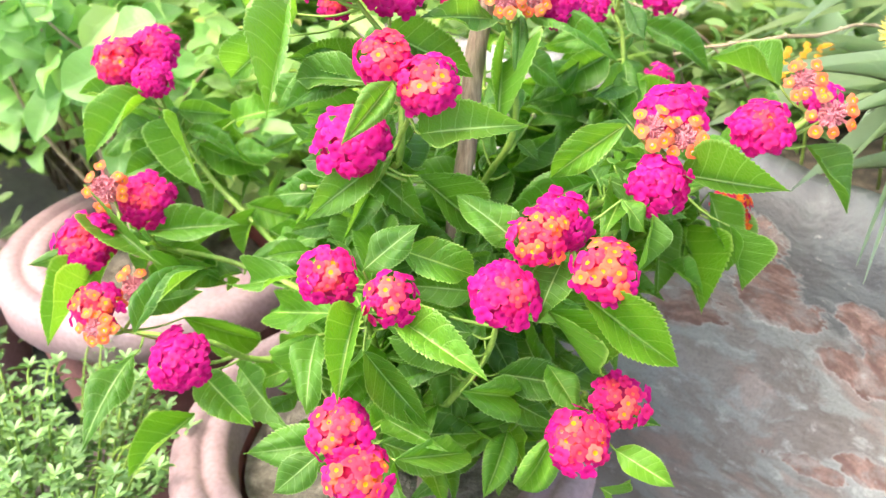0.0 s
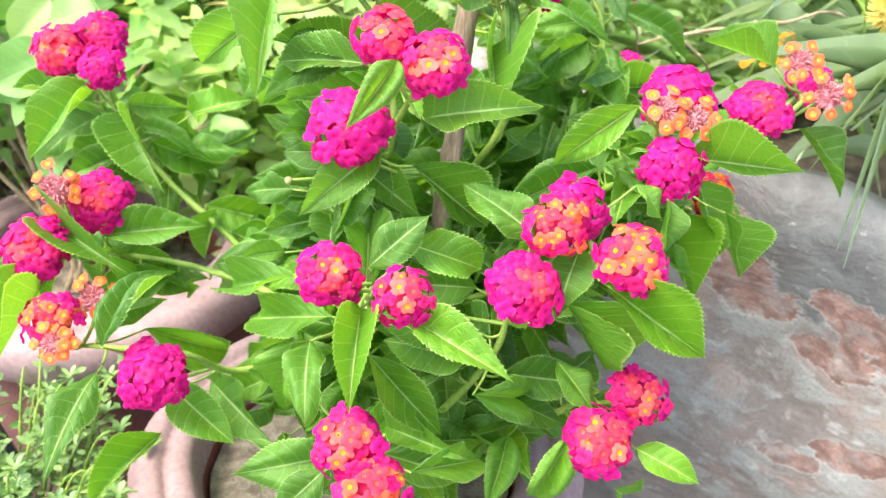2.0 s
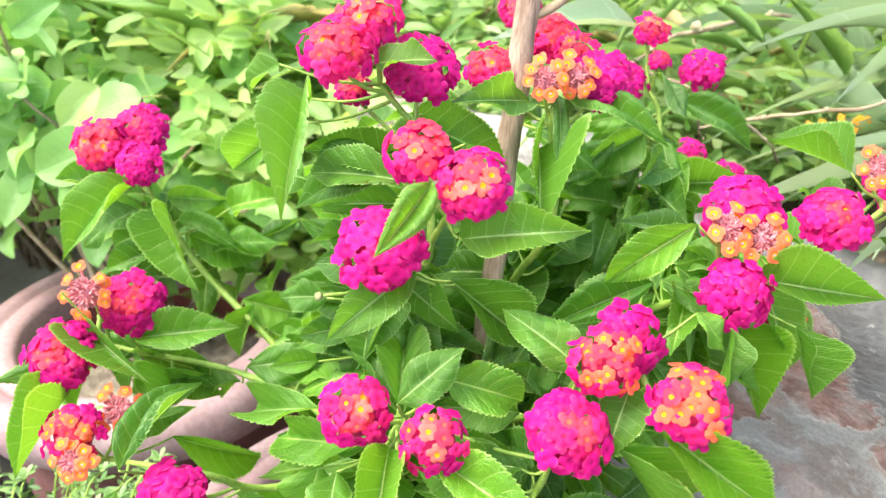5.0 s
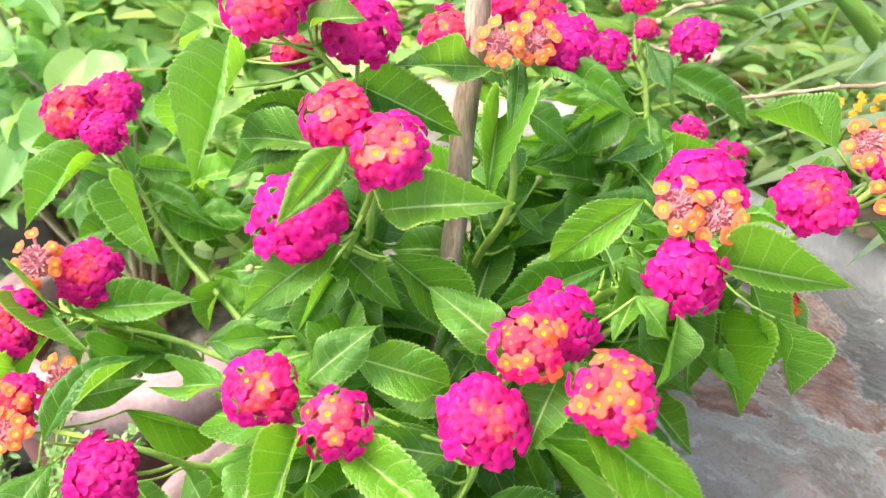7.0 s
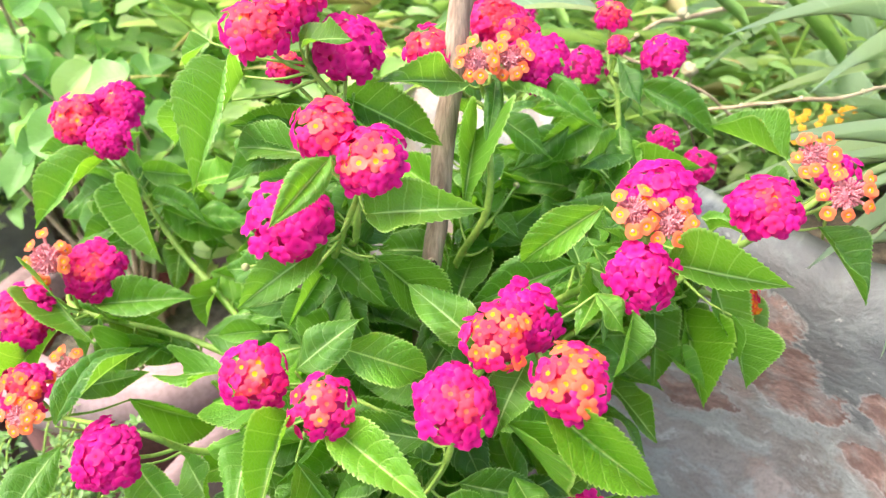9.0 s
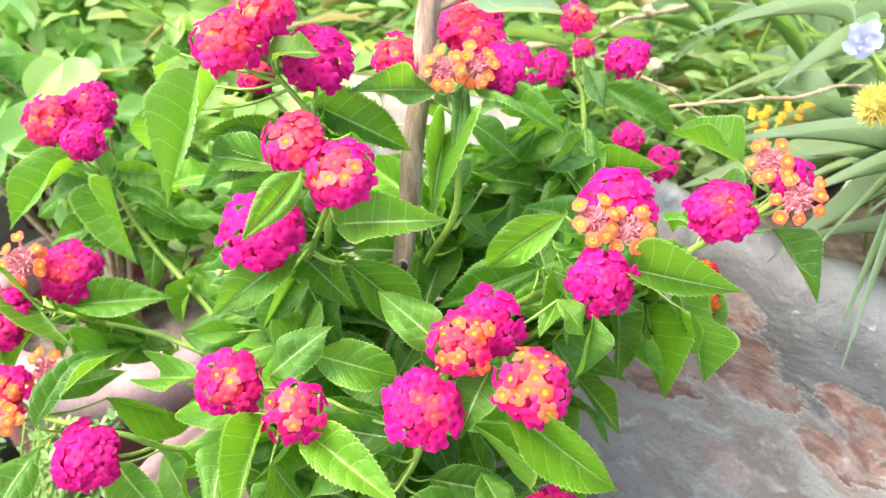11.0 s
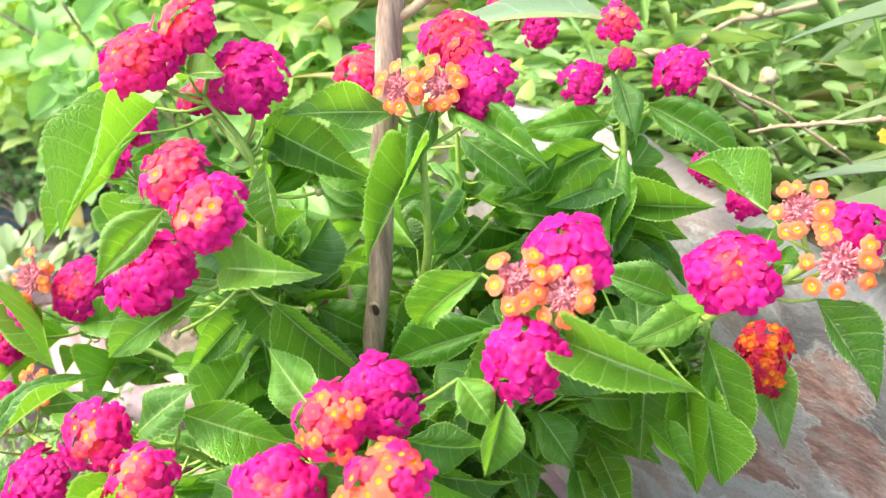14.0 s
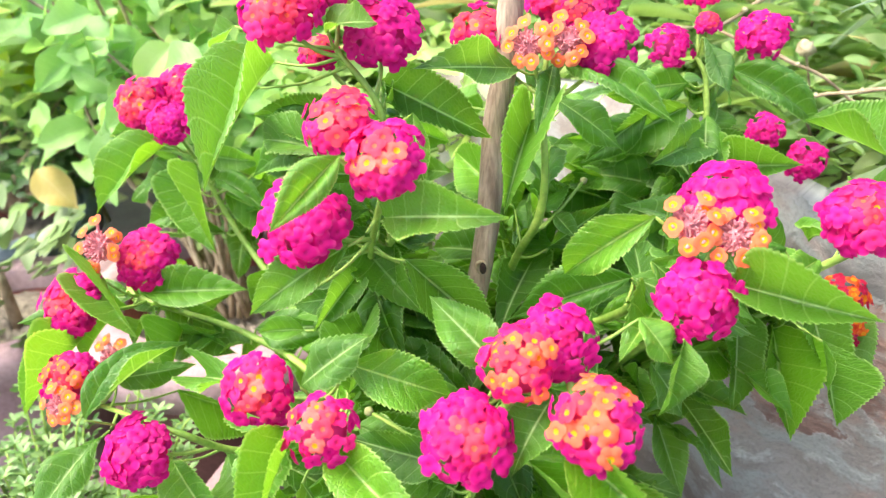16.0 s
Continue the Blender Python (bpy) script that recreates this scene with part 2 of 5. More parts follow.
CONCRETE = surface("grey ground", (0.10, 0.105, 0.10), (0.21, 0.21, 0.195), 6, 0.9, 0.5, 0.004, 120)
MORTAR = surface("mortar", (0.22, 0.20, 0.18), (0.36, 0.33, 0.30), 20, 0.95, 0.5, 0.003, 200)
BUD = surface("dull green berry", (0.24, 0.27, 0.09), (0.38, 0.38, 0.18), 200, 0.7, 0.3, 0.0004, 900)
SEED = surface("dry seed head", (0.32, 0.27, 0.15), (0.58, 0.52, 0.33), 120, 0.9, 0.6, 0.001, 700)
THROAT = petal("flower tubes", (0.42, 0.005, 0.13), (0.58, 0.01, 0.2), 0.2)
MAGENTA = petal("magenta petal", (0.55, 0.004, 0.195), (0.88, 0.013, 0.315))
PINK = petal("rose petal", (0.72, 0.009, 0.17), (0.91, 0.032, 0.25))
CORAL = petal("coral petal", (0.80, 0.036, 0.10), (0.88, 0.085, 0.145))
ORANGE = petal("orange petal", (0.87, 0.125, 0.068), (0.93, 0.225, 0.105))
PEACH = petal("peach petal", (0.86, 0.145, 0.125), (0.92, 0.245, 0.185))
EMBER = petal("red orange petal", (0.75, 0.05, 0.03), (0.9, 0.22, 0.01))
CRIMSON = petal("crimson petal", (0.50, 0.01, 0.05), (0.65, 0.02, 0.08))
EYE_Y = petal("yellow eye", (0.93, 0.42, 0.006), (0.97, 0.54, 0.012))
EYE_O = petal("orange eye", (0.90, 0.30, 0.01), (0.95, 0.42, 0.02))
FADING = petal("salmon orange petal", (0.90, 0.17, 0.068), (0.95, 0.28, 0.12))
EYE_R = petal("red eye", (0.66, 0.008, 0.09), (0.80, 0.02, 0.13))
EYE_P = petal("purple eye", (0.48, 0.003, 0.15), (0.68, 0.007, 0.22))
SPENT = petal("spent calyx", (0.74, 0.28, 0.36), (0.90, 0.50, 0.50))
VIOLET = petal("pale violet petal", (0.50, 0.52, 0.82), (0.66, 0.68, 0.88))
YELLOW = petal("yellow floret", (0.78, 0.66, 0.13), (0.87, 0.79, 0.32))
AMBER = petal("amber floret", (0.80, 0.36, 0.03), (0.88, 0.52, 0.06))


def slate_material():
    m, t, out = nodes_of("weathered slate")
    co = t.nodes.new("ShaderNodeTexCoord").outputs["Object"]

    def vec(op, a, b):
        n = t.nodes.new("ShaderNodeVectorMath")
        n.operation = op
        for i, v in enumerate((a, b)):
            if isinstance(v, tuple):
                n.inputs[i].default_value = v
            elif v is not None:
                t.links.new(v, n.inputs[i])
        return n.outputs["Value"] if op in ("LENGTH", "DISTANCE", "DOT_PRODUCT") else n.outputs[0]

    # coordinates on the face: along its length, and up, turned to follow the bedding
    face = t.nodes.new("ShaderNodeCombineXYZ")
    t.links.new(vec("DOT_PRODUCT", co, (0.862, -0.506, 0)), face.inputs[0])
    t.links.new(vec("DOT_PRODUCT", co, (0, 0, 1)), face.inputs[1])
    turn = t.nodes.new("ShaderNodeMapping")
    turn.inputs["Rotation"].default_value = (0, 0, radians(17))
    t.links.new(face.outputs[0], turn.inputs["Vector"])
    wob = N(t, "ShaderNodeTexNoise", Scale=7.0, Detail=3.0)
    t.links.new(face.outputs[0], wob.inputs["Vector"])
    bent = vec("ADD", turn.outputs[0], vec("MULTIPLY", wob.outputs["Color"], (0.05, 0.07, 0)))

    def layer(scale, sx, sy, detail=8.0, rough=0.6):
        n = N(t, "ShaderNodeTexNoise", Scale=scale, Detail=detail, Roughness=rough)
        t.links.new(vec("MULTIPLY", bent, (sx, sy, 1)), n.inputs["Vector"])
        return n.outputs[0]

    broad, bands, lines = layer(8, 1, 1.3), layer(15, 1, 1.9, 9, 0.66), layer(34, 1, 1.5, 6, 0.66)
    spots, grit = layer(60, 1, 1.4, 6, 0.65), layer(420, 1, 1, 4)
    col = mix_col(t, ramp(t, broad, 0.36, 0.64), (0.175, 0.15, 0.128), (0.265, 0.247, 0.222))
    col = mix_col(t, math_node(t, "MULTIPLY", ramp(t, bands, 0.47, 0.57), 0.85), col, (0.285, 0.303, 0.28))
    col = mix_col(t, math_node(t, "MULTIPLY", ramp(t, lines, 0.56, 0.66), 0.5), col, (0.48, 0.49, 0.455))
    col = mix_col(t, math_node(t, "MULTIPLY", ramp(t, lines, 0.40, 0.30), 0.35), col, (0.16, 0.15, 0.138))
    col = mix_col(t, math_node(t, "MULTIPLY", ramp(t, layer(12, 1, 1.6), 0.52, 0.60), 0.55), col, (0.30, 0.21, 0.175))
    # a smooth blue grey skin along the top
    skin = ramp(t, math_node(t, "ADD", vec("DISTANCE", co, (0.37, 0.57, 0.515)), math_node(t, "MULTIPLY", bands, 0.16)), 0.265, 0.225)
    col = mix_col(t, math_node(t, "MULTIPLY", skin, 0.85), col, mix_col(t, ramp(t, bands, 0.38, 0.66), (0.060, 0.069, 0.072), (0.120, 0.131, 0.130)))
    # rust red skins where the top layer has flaked away
    near = None
    for at, size in (((0.276, 0.607, 0.412), (0.021, 0.05, 0.022)), ((0.290, 0.596, 0.386), (0.023, 0.05, 0.022)), ((0.307, 0.585, 0.362), (0.027, 0.05, 0.018)), ((0.350, 0.563, 0.381), (0.014, 0.05, 0.010)),
                     ((0.366, 0.551, 0.371), (0.020, 0.05, 0.014)), ((0.385, 0.540, 0.360), (0.024, 0.05, 0.018)), ((0.415, 0.525, 0.345), (0.032, 0.05, 0.030)), ((0.352, 0.556, 0.336), (0.021, 0.05, 0.011)),
                     ((0.374, 0.544, 0.327), (0.025, 0.05, 0.013)), ((0.347, 0.547, 0.229), (0.030, 0.05, 0.010)), ((0.388, 0.528, 0.240), (0.030, 0.05, 0.013)), ((0.236, 0.624, 0.342), (0.028, 0.05, 0.016)), ((0.52, 0.47, 0.36), (0.05, 0.06, 0.04))):
        d = vec("LENGTH", vec("DIVIDE", vec("SUBTRACT", co, at), size), None)
        near = d if near is None else math_node(t, "MINIMUM", near, d)
    edge = math_node(t, "ADD", near, math_node(t, "MULTIPLY_ADD", spots, 1.5, math_node(t, "MULTIPLY_ADD", bands, 2.4, -1.95)))
    rust = ramp(t, edge, 1.05, 0.97)
    col = mix_col(t, math_node(t, "MULTIPLY", ramp(t, edge, 1.20, 1.06), 0.4), col, (0.44, 0.44, 0.41))
    red = mix_col(t, ramp(t, spots, 0.40, 0.62), (0.15, 0.072, 0.052), (0.31, 0.185, 0.145))
    col = mix_col(t, math_node(t, "MULTIPLY", rust, math_node(t, "MULTIPLY_ADD", ramp(t, lines, 0.62, 0.46), 0.5, 0.4)), col, red)
    col = mix_col(t, math_node(t, "MULTIPLY", ramp(t, spots, 0.62, 0.70), 0.5), col, (0.50, 0.49, 0.45))
    col = mix_col(t, math_node(t, "MULTIPLY", ramp(t, grit, 0.48, 0.66), 0.32), col, (0.09, 0.085, 0.08))
    p = N(t, "ShaderNodeBsdfPrincipled", Roughness=0.55)
    t.links.new(col, p.inputs["Base Color"])
    h = math_node(t, "MULTIPLY_ADD", bands, 1.3, math_node(t, "MULTIPLY_ADD", lines, 0.8, math_node(t, "MULTIPLY_ADD", spots, 0.4, math_node(t, "MULTIPLY", grit, 0.12))))
    h = math_node(t, "SUBTRACT", h, math_node(t, "MULTIPLY", rust, 0.35))
    t.links.new(bump(t, h, 0.6, 0.005), p.inputs["Normal"])
    t.links.new(p.outputs[0], out.inputs[0])
    return m


SLATE = slate_material()
BRICK = surface("red brick", (0.26, 0.10, 0.075), (0.40, 0.19, 0.14), 20, 0.9, 0.5, 0.003, 200)

# ---- mesh helpers ----
WORLD = {}


def place(ob, parent=None, m=None):
    """Set ob at the world pose m, under its parent."""
    m = m or Matrix()
    WORLD[ob] = m
    if parent:
        ob.parent = parent
        ob.matrix_basis = WORLD[parent].inverted() @ m
    else:
        ob.matrix_basis = m
    return ob


def to_mesh(name, bm, *mats, smooth=True):
    me = bpy.data.meshes.new(name)
    bm.to_mesh(me)
    bm.free()
    for mt in mats:
        me.materials.append(mt)
    if smooth:
        me.polygons.foreach_set("use_smooth", [True] * len(me.polygons))
    return me


def part(name, bm, material, parent, label="", m=None):
    ob = new(name, to_mesh(name, bm, material))
    place(ob, parent, m)
    return tagged(ob, label) if label else ob


def root(name, at, label, category, group="", kind=""):
    ob = new(name)
    place(ob, None, Matrix.Translation(at))
    ob.empty_display_size = 0.05
    return tagged(ob, label, category, group, kind)


def smooth_path(pts, per=6):
    """A Catmull-Rom line through the points."""
    pts = [Vector(p) for p in pts]
    ext = [pts[0] * 2 - pts[1], *pts, pts[-1] * 2 - pts[-2]]
    out = []
    for i in range(1, len(ext) - 2):
        a, b, c, d = ext[i - 1:i + 3]
        for k in range(per):
            u = k / per
            out.append(0.5 * (2 * b + (c - a) * u + (2 * a - 5 * b + 4 * c - d) * u * u + (3 * b - a - 3 * c + d) * u ** 3))
    out.append(pts[-1])
    return out


def tube(bm, pts, r0, r1, sides=7, knots=0.0, seed=0):
    """A tapered round stem along the points, added to bm."""
    rnd = random.Random(seed)
    rings = []
    for i, p in enumerate(pts):
        a = (pts[min(i + 1, len(pts) - 1)] - pts[max(i - 1, 0)]).normalized()
        x = a.orthogonal().normalized() if abs(a.z) < 0.2 else a.cross(Vector((0.2, 1, 0))).normalized()
        y = a.cross(x)
        r = r0 + (r1 - r0) * i / (len(pts) - 1)
        r *= 1 + knots * rnd.uniform(-1, 1)
        rings.append([bm.verts.new(p + (x * math.cos(k * math.tau / sides) + y * math.sin(k * math.tau / sides)) * r) for k in range(sides)])
    for a, b in zip(rings, rings[1:]):
        for k in range(sides):
            bm.faces.new((a[k], a[(k + 1) % sides], b[(k + 1) % sides], b[k]))
    bm.faces.new(rings[0][::-1])
    bm.faces.new(rings[-1])


def leaf_profile(kind, s):
    if kind == "ovate":
        return 4.19 * (s ** 0.90) * (1 - s) ** 1.20
    if kind == "elliptic":
        return 2.6 * (s ** 0.6) * (1 - s) ** 0.8
    if kind == "round":
        return 1.05 * (max(s, 0) ** 0.45) * (1 - s) ** 0.5 * 1.25
    if kind == "strap":
        return 1.06 * (min(s * 2.5, 1) ** 0.7) * (1 - s) ** 0.75
    return 1.3 * (s ** 0.8) * (1 - s) ** 0.4      # spoon


def leaf_data(kind="ovate", segs=16, cols=3, teeth=0.07, fold=0.25, droop=0.25, wave=0.05, twist=0.0, curl=0.0, thick=0.0, seed=0):
    """Vertices, faces and uvs of a leaf 1 long (y) and 1 wide (x), base at the origin, upper face +z."""
    rnd = random.Random(seed)
    verts, uvs, faces = [], [], []
    ph, n = rnd.uniform(0, 6), 2 * cols + 1
    for i in range(segs + 1):
        s = i / segs
        w = 0.5 * leaf_profile(kind, min(max(s, 0.004), 0.999))
        tooth = teeth * (0.5 if i % 2 else -0.5) * (1 if 0.08 < s < 0.95 else 0)
        for j in range(n):
            v = (j - cols) / cols
            x = v * w * (1 + (tooth if abs(v) == 1 else 0))
            y = s + (abs(v) ** 2) * (-0.02 if s > 0.2 else 0)
            if abs(v) == 1 and tooth > 0:
                y += 0.018
            a = droop * s
            z = fold * abs(x) + wave * math.sin(s * 9 + ph + (2 if v > 0 else 0)) * abs(v) ** 1.5 * (0.3 + w)
            z += curl * abs(v) ** 3 * w
            z -= droop * s * s * 0.5
            ang = twist * s
            verts.append((x * math.cos(ang) - z * math.sin(ang), y * (1 - 0.12 * a), x * math.sin(ang) + z * math.cos(ang)))
            uvs.append((s, 0.5 + v * 0.5))
    for i in range(segs):
        for j in range(n - 1):
            a = i * n + j
            faces.append((a, a + 1, a + n + 1, a + n))
    if thick:
        k = len(verts)
        verts += [(x, y, z - thick * (1 - abs(u[1] - 0.5) * 2) * leaf_profile(kind, min(max(u[0], 0.01), 0.99))) for (x, y, z), u in zip(verts, uvs)]
        uvs += list(uvs)
        faces += [tuple(k + v for v in f[::-1]) for f in faces]
    return verts, faces, uvs


def toothed_leaf(fold, droop, wave, twist, curl, seed):
    """A unit leaf like those of leaf_data, with a saw-toothed edge and the blade pillowed up between its veins."""
    rnd = random.Random(seed)
    cols, teeth, per = 5, 25, 3
    segs, n = teeth * per, 2 * cols + 1
    ph, lean = rnd.uniform(0, 6), rnd.uniform(-0.05, 0.05)
    verts, uvs, faces = [], [], []
    for i in range(segs + 1):
        s = i / segs
        w = 0.5 * leaf_profile("ovate", min(max(s, 0.004), 0.999))
        for j in range(n):
            v = (j - cols) / cols
            v = math.copysign(abs(v) ** 0.85, v)
            a = abs(v)
            k = (i + (1 if v > 0 else 0)) % per
            bite = (0.0, 0.055, 0.10)[k] * rnd.uniform(0.7, 1.2) if a == 1 and 0.06 < s < 0.96 else 0
            x = v * w * (0.97 + bite) + lean * math.sin(s * 3.1) * 0.6
            y = s - 0.02 * a * a * (s > 0.2) + (0.012 if a == 1 and k == 2 else 0)
            vein = abs((s - 0.17 * a ** 1.35) * VEINS % 1 - 0.5) * 2
            pillow = (vein ** 0.55 - 0.6) * 0.036 * (min(a * 3, 1) * (1.15 - a)) * min(1, w * 4)
            z = fold * a * w * (1 - 0.35 * a) + wave * math.sin(s * 8 + ph + (2 if v > 0 else 0)) * a ** 1.6 * (0.25 + w)
            z += curl * a ** 3 * w + pillow - droop * s * s * 0.5
            if a == 1:
                z += rnd.uniform(-0.006, 0.006)
            ang = twist * s
            verts.append((x * math.cos(ang) - z * math.sin(ang), y * (1 - 0.12 * droop * s), x * math.sin(ang) + z * math.cos(ang)))
            uvs.append((s, 0.5 + v * 0.5))
    for i in range(segs):
        for j in range(n - 1):
            q = i * n + j
            faces.append((q, q + 1, q + n + 1, q + n))
    return verts, faces, uvs


def data_mesh(name, verts, faces, uvs, *mats):
    me = bpy.data.meshes.new(name)
    me.from_pydata(verts, [], faces)
    layer = me.uv_layers.new(name="UVMap")
    idx = np.empty(len(me.loops), dtype=np.int64)
    me.loops.foreach_get("vertex_index", idx)
    layer.data.foreach_set("uv", np.asarray(uvs, dtype=np.float32)[idx].ravel())
    for mt in mats:
        me.materials.append(mt)
    me.polygons.foreach_set("use_smooth", [True] * len(me.polygons))
    me.update()
    return me


def scattered(name, data, mats, material):
    """One mesh of many copies of a leaf, at the given poses."""
    groups = {}
    for k, m in mats:
        groups.setdefault(k, []).append(np.array(m))
    V, Fc, U, base = [], [], [], 0
    for k, ms in groups.items():
        verts, faces, uvs = data[k]
        v = np.c_[np.array(verts), np.ones(len(verts))]
        f = np.array(faces)
        for m in ms:
            V.append((v @ m.T)[:, :3])
            Fc.append(f + base)
            U.append(np.array(uvs))
            base += len(v)
    return data_mesh(name, np.vstack(V).tolist(), np.vstack(Fc).tolist(), np.vstack(U), material)


def leaf_pose(b, t, width, normal, spin=0.0):
    """A pose that lays a unit leaf from b to t, its upper face towards normal."""
    b, t = Vector(b), Vector(t)
    y = (t - b)
    ln = y.length
    y.normalize()
    n = Vector(normal)
    n = (n - y * n.dot(y))
    if n.length < 1e-4:
        n = y.orthogonal()
    n.normalize()
    x = y.cross(n)
    m = Matrix((x, y, n)).transposed().to_4x4()
    return Matrix.Translation(b) @ m @ Matrix.Rotation(spin, 4, "Y") @ Matrix.Diagonal((width, ln, ln, 1))


def lathe(bm, profile, sides=48, wobble=0.0, seed=0):
    """A body turned round z from (radius, height) pairs."""
    rnd = random.Random(seed)
    off = [1 + wobble * rnd.uniform(-1, 1) for _ in range(sides)]
    rings = [[bm.verts.new((r * off[k] * math.cos(k * math.tau / sides), r * off[k] * math.sin(k * math.tau / sides), z)) for k in range(sides)] for r, z in profile]
    for a, b in zip(rings, rings[1:]):
        for k in range(sides):
            bm.faces.new((a[k], a[(k + 1) % sides], b[(k + 1) % sides], b[k]))


# ---- setting ----
def ground():
    bm = bmesh.new()
    bmesh.ops.create_grid(bm, x_segments=40, y_segments=40, size=60)
    tagged(part("ground", bm, CONCRETE, None), "rough dark grey concrete garden ground", "ground", kind="structure")
    # raised bed of soil behind the stone slab
    bm = bmesh.new()
    n = 40
    for i in range(n + 1):
        for j in range(n + 1):
            u, v = i / n, j / n
            x = -0.04 + 1.84 * u
            y = (0.815 - 0.587 * x) * (1 - v) + 1.49 * v
            bm.verts.new((x, max(y, 0.3), 0.40 + 0.02 * noise.noise((x * 9, y * 9, 0)) + 0.03 * v))
    bm.verts.ensure_lookup_table()
    for i in range(n):
        for j in range(n):
            a = i * (n + 1) + j
            bm.faces.new((bm.verts[a], bm.verts[a + n + 1], bm.verts[a + n + 2], bm.verts[a + 1]))
    e = bmesh.ops.extrude_face_region(bm, geom=list(bm.faces))
    for v in e["geom"]:
        if isinstance(v, bmesh.types.BMVert):
            v.co.z = 0.0
    bmesh.ops.recalc_face_normals(bm, faces=bm.faces)
    tagged(part("garden_bed", bm, EARTH, None), "raised bed of dark brown garden soil", "soil bed", kind="structure")


def slab():
    """A slate slab on edge, leaning against the bed, with a broken top edge."""
    bm = bmesh.new()
    n, k = 60, 26
    def top(u):
        x = -0.07 + 0.82 * u
        return 0.53 - 0.28 * max(x - 0.10, 0) ** 1.0 * (1 if x < 0.4 else 0.75) + 0.016 * noise.noise((x * 7, 3, 1)) + 0.006 * noise.noise((x * 31, 1, 1))
    def lean(z):
        return 0.10 * (z - 0.37) + 0.30 * max(0.0, z - 0.415)

    front, back = [], []
    for i in range(n + 1):
        u = i / n
        x0 = -0.07 + 0.82 * u
        for j in range(k + 1):
            v = j / k
            z = top(u) * v
            bulge = 0.018 * noise.noise((x0 * 5, z * 6, 2)) + 0.006 * noise.noise((x0 * 16, z * 22, 7))
            ledge = 0.012 * (1 if noise.noise((x0 * 3.4 + z * 2.2, z * 4.5, 9)) > 0.12 else 0)
            rnd_top = 0.010 * max(0, (v - 0.94) / 0.06) ** 2
            y0 = 0.765 - 0.587 * x0 + bulge * 0.7 - ledge * 0.6 + rnd_top + lean(z)
            front.append(bm.verts.new((x0, y0, z)))
        for j in range(k + 1):
            v = j / k
            back.append(bm.verts.new((x0 + 0.03, 0.765 - 0.587 * x0 + 0.05 - 0.028 * v ** 6 + lean(top(u) * v), (top(u) - 0.006) * v)))
    w = k + 1
    for i in range(n):
        for j in range(k):
            a = i * w + j
            bm.faces.new((front[a], front[a + w], front[a + w + 1], front[a + 1]))
            bm.faces.new((back[a + 1], back[a + w + 1], back[a + w], back[a]))
        a = i * w + k
        bm.faces.new((front[a], front[a + w], back[a + w], back[a]))
    for j in range(k):
        bm.faces.new((front[j + 1], back[j + 1], back[j], front[j]))
        a = n * w + j
        bm.faces.new((front[a], back[a], back[a + 1], front[a + 1]))
    bmesh.ops.recalc_face_normals(bm, faces=bm.faces)
    tagged(part("stone_slab", bm, SLATE, None), "weathered grey slate slab with rust red patches, edging the bed", "stone slab")


def back_wall():
    """A low brick wall behind the bed; the bricks come last."""
    bm = bmesh.new()
    bmesh.ops.create_cube(bm, size=1)
    for v in bm.verts:
        v.co = Vector((v.co.x * 6.0, v.co.y * 0.1, v.co.z * 0.7))
    ob = part("wall_back", bm, MORTAR, None, m=Matrix.Translation((0, 1.72, 0.35)))
    tagged(ob, "red brick garden wall with grey mortar joints", "wall", kind="structure")
    return ob


# ---- pots ----
def pot(at, radius, height, label, body, inner, fill, group="pots", rim_w=0.032):
    ob = root("plant_pot", at, label, "plant pot", group)
    r, h, w = radius, height, rim_w
    bm = bmesh.new()
    lathe(bm, [(r * 0.62, 0), (r * 0.66, 0.004), (r * 0.86, h * 0.72), (r * 0.88, h - 0.05)], wobble=0.004)
    bmesh.ops.contextual_create(bm, geom=[e for e in bm.edges if all(v.co.z == 0 for v in e.verts)])
    part("body", bm, body, ob, m=Matrix.Translation(at))
    bm = bmesh.new()
    lathe(bm, [(r * 0.86, h - 0.052), (r - 0.006, h - 0.048), (r, h - 0.042), (r + 0.002, h - 0.012), (r - 0.004, h - 0.003), (r - 0.009, h), (r - w * 0.45, h + 0.001), (r - w * 0.5, h - 0.003), (r - w * 0.6, h - 0.003), (r - w * 0.68, h), (r - w + 0.004, h - 0.001), (r - w, h - 0.006), (r - w - 0.004, h - 0.03)], sides=64, wobble=0.004, seed=2)
    part("rim", bm, TERRA if body is CLAY else body, ob, "broad faded pink rim" if body in (TERRA, CLAY) else "", m=Matrix.Translation(at))
    bm = bmesh.new()
    lathe(bm, [(r - w - 0.003, h - 0.028), (r - w - 0.008, h - 0.055), (r - w - 0.02, h * 0.45)], sides=48)
    part("inner_wall", bm, inner, ob, m=Matrix.Translation(at))
    bm = bmesh.new()
    rings, sides = 14, 48
    top = h - fill
    grid = [[bm.verts.new(((r - w - 0.008) * (i / rings) * math.cos(k * math.tau / sides), (r - w - 0.008) * (i / rings) * math.sin(k * math.tau / sides), top + 0.008 * noise.noise((i * 0.9, k * 0.7, r * 50)))) for k in range(sides)] for i in range(1, rings + 1)]
    c = bm.verts.new((0, 0, top + 0.004))
    for k in range(sides):
        bm.faces.new((c, grid[0][k], grid[0][(k + 1) % sides]))
    for a, b in zip(grid, grid[1:]):
        for k in range(sides):
            bm.faces.new((a[k], b[k], b[(k + 1) % sides], a[(k + 1) % sides]))
    part("soil", bm, SOIL, ob, "dry crumbly grey brown soil", m=Matrix.Translation(at))
    return ob


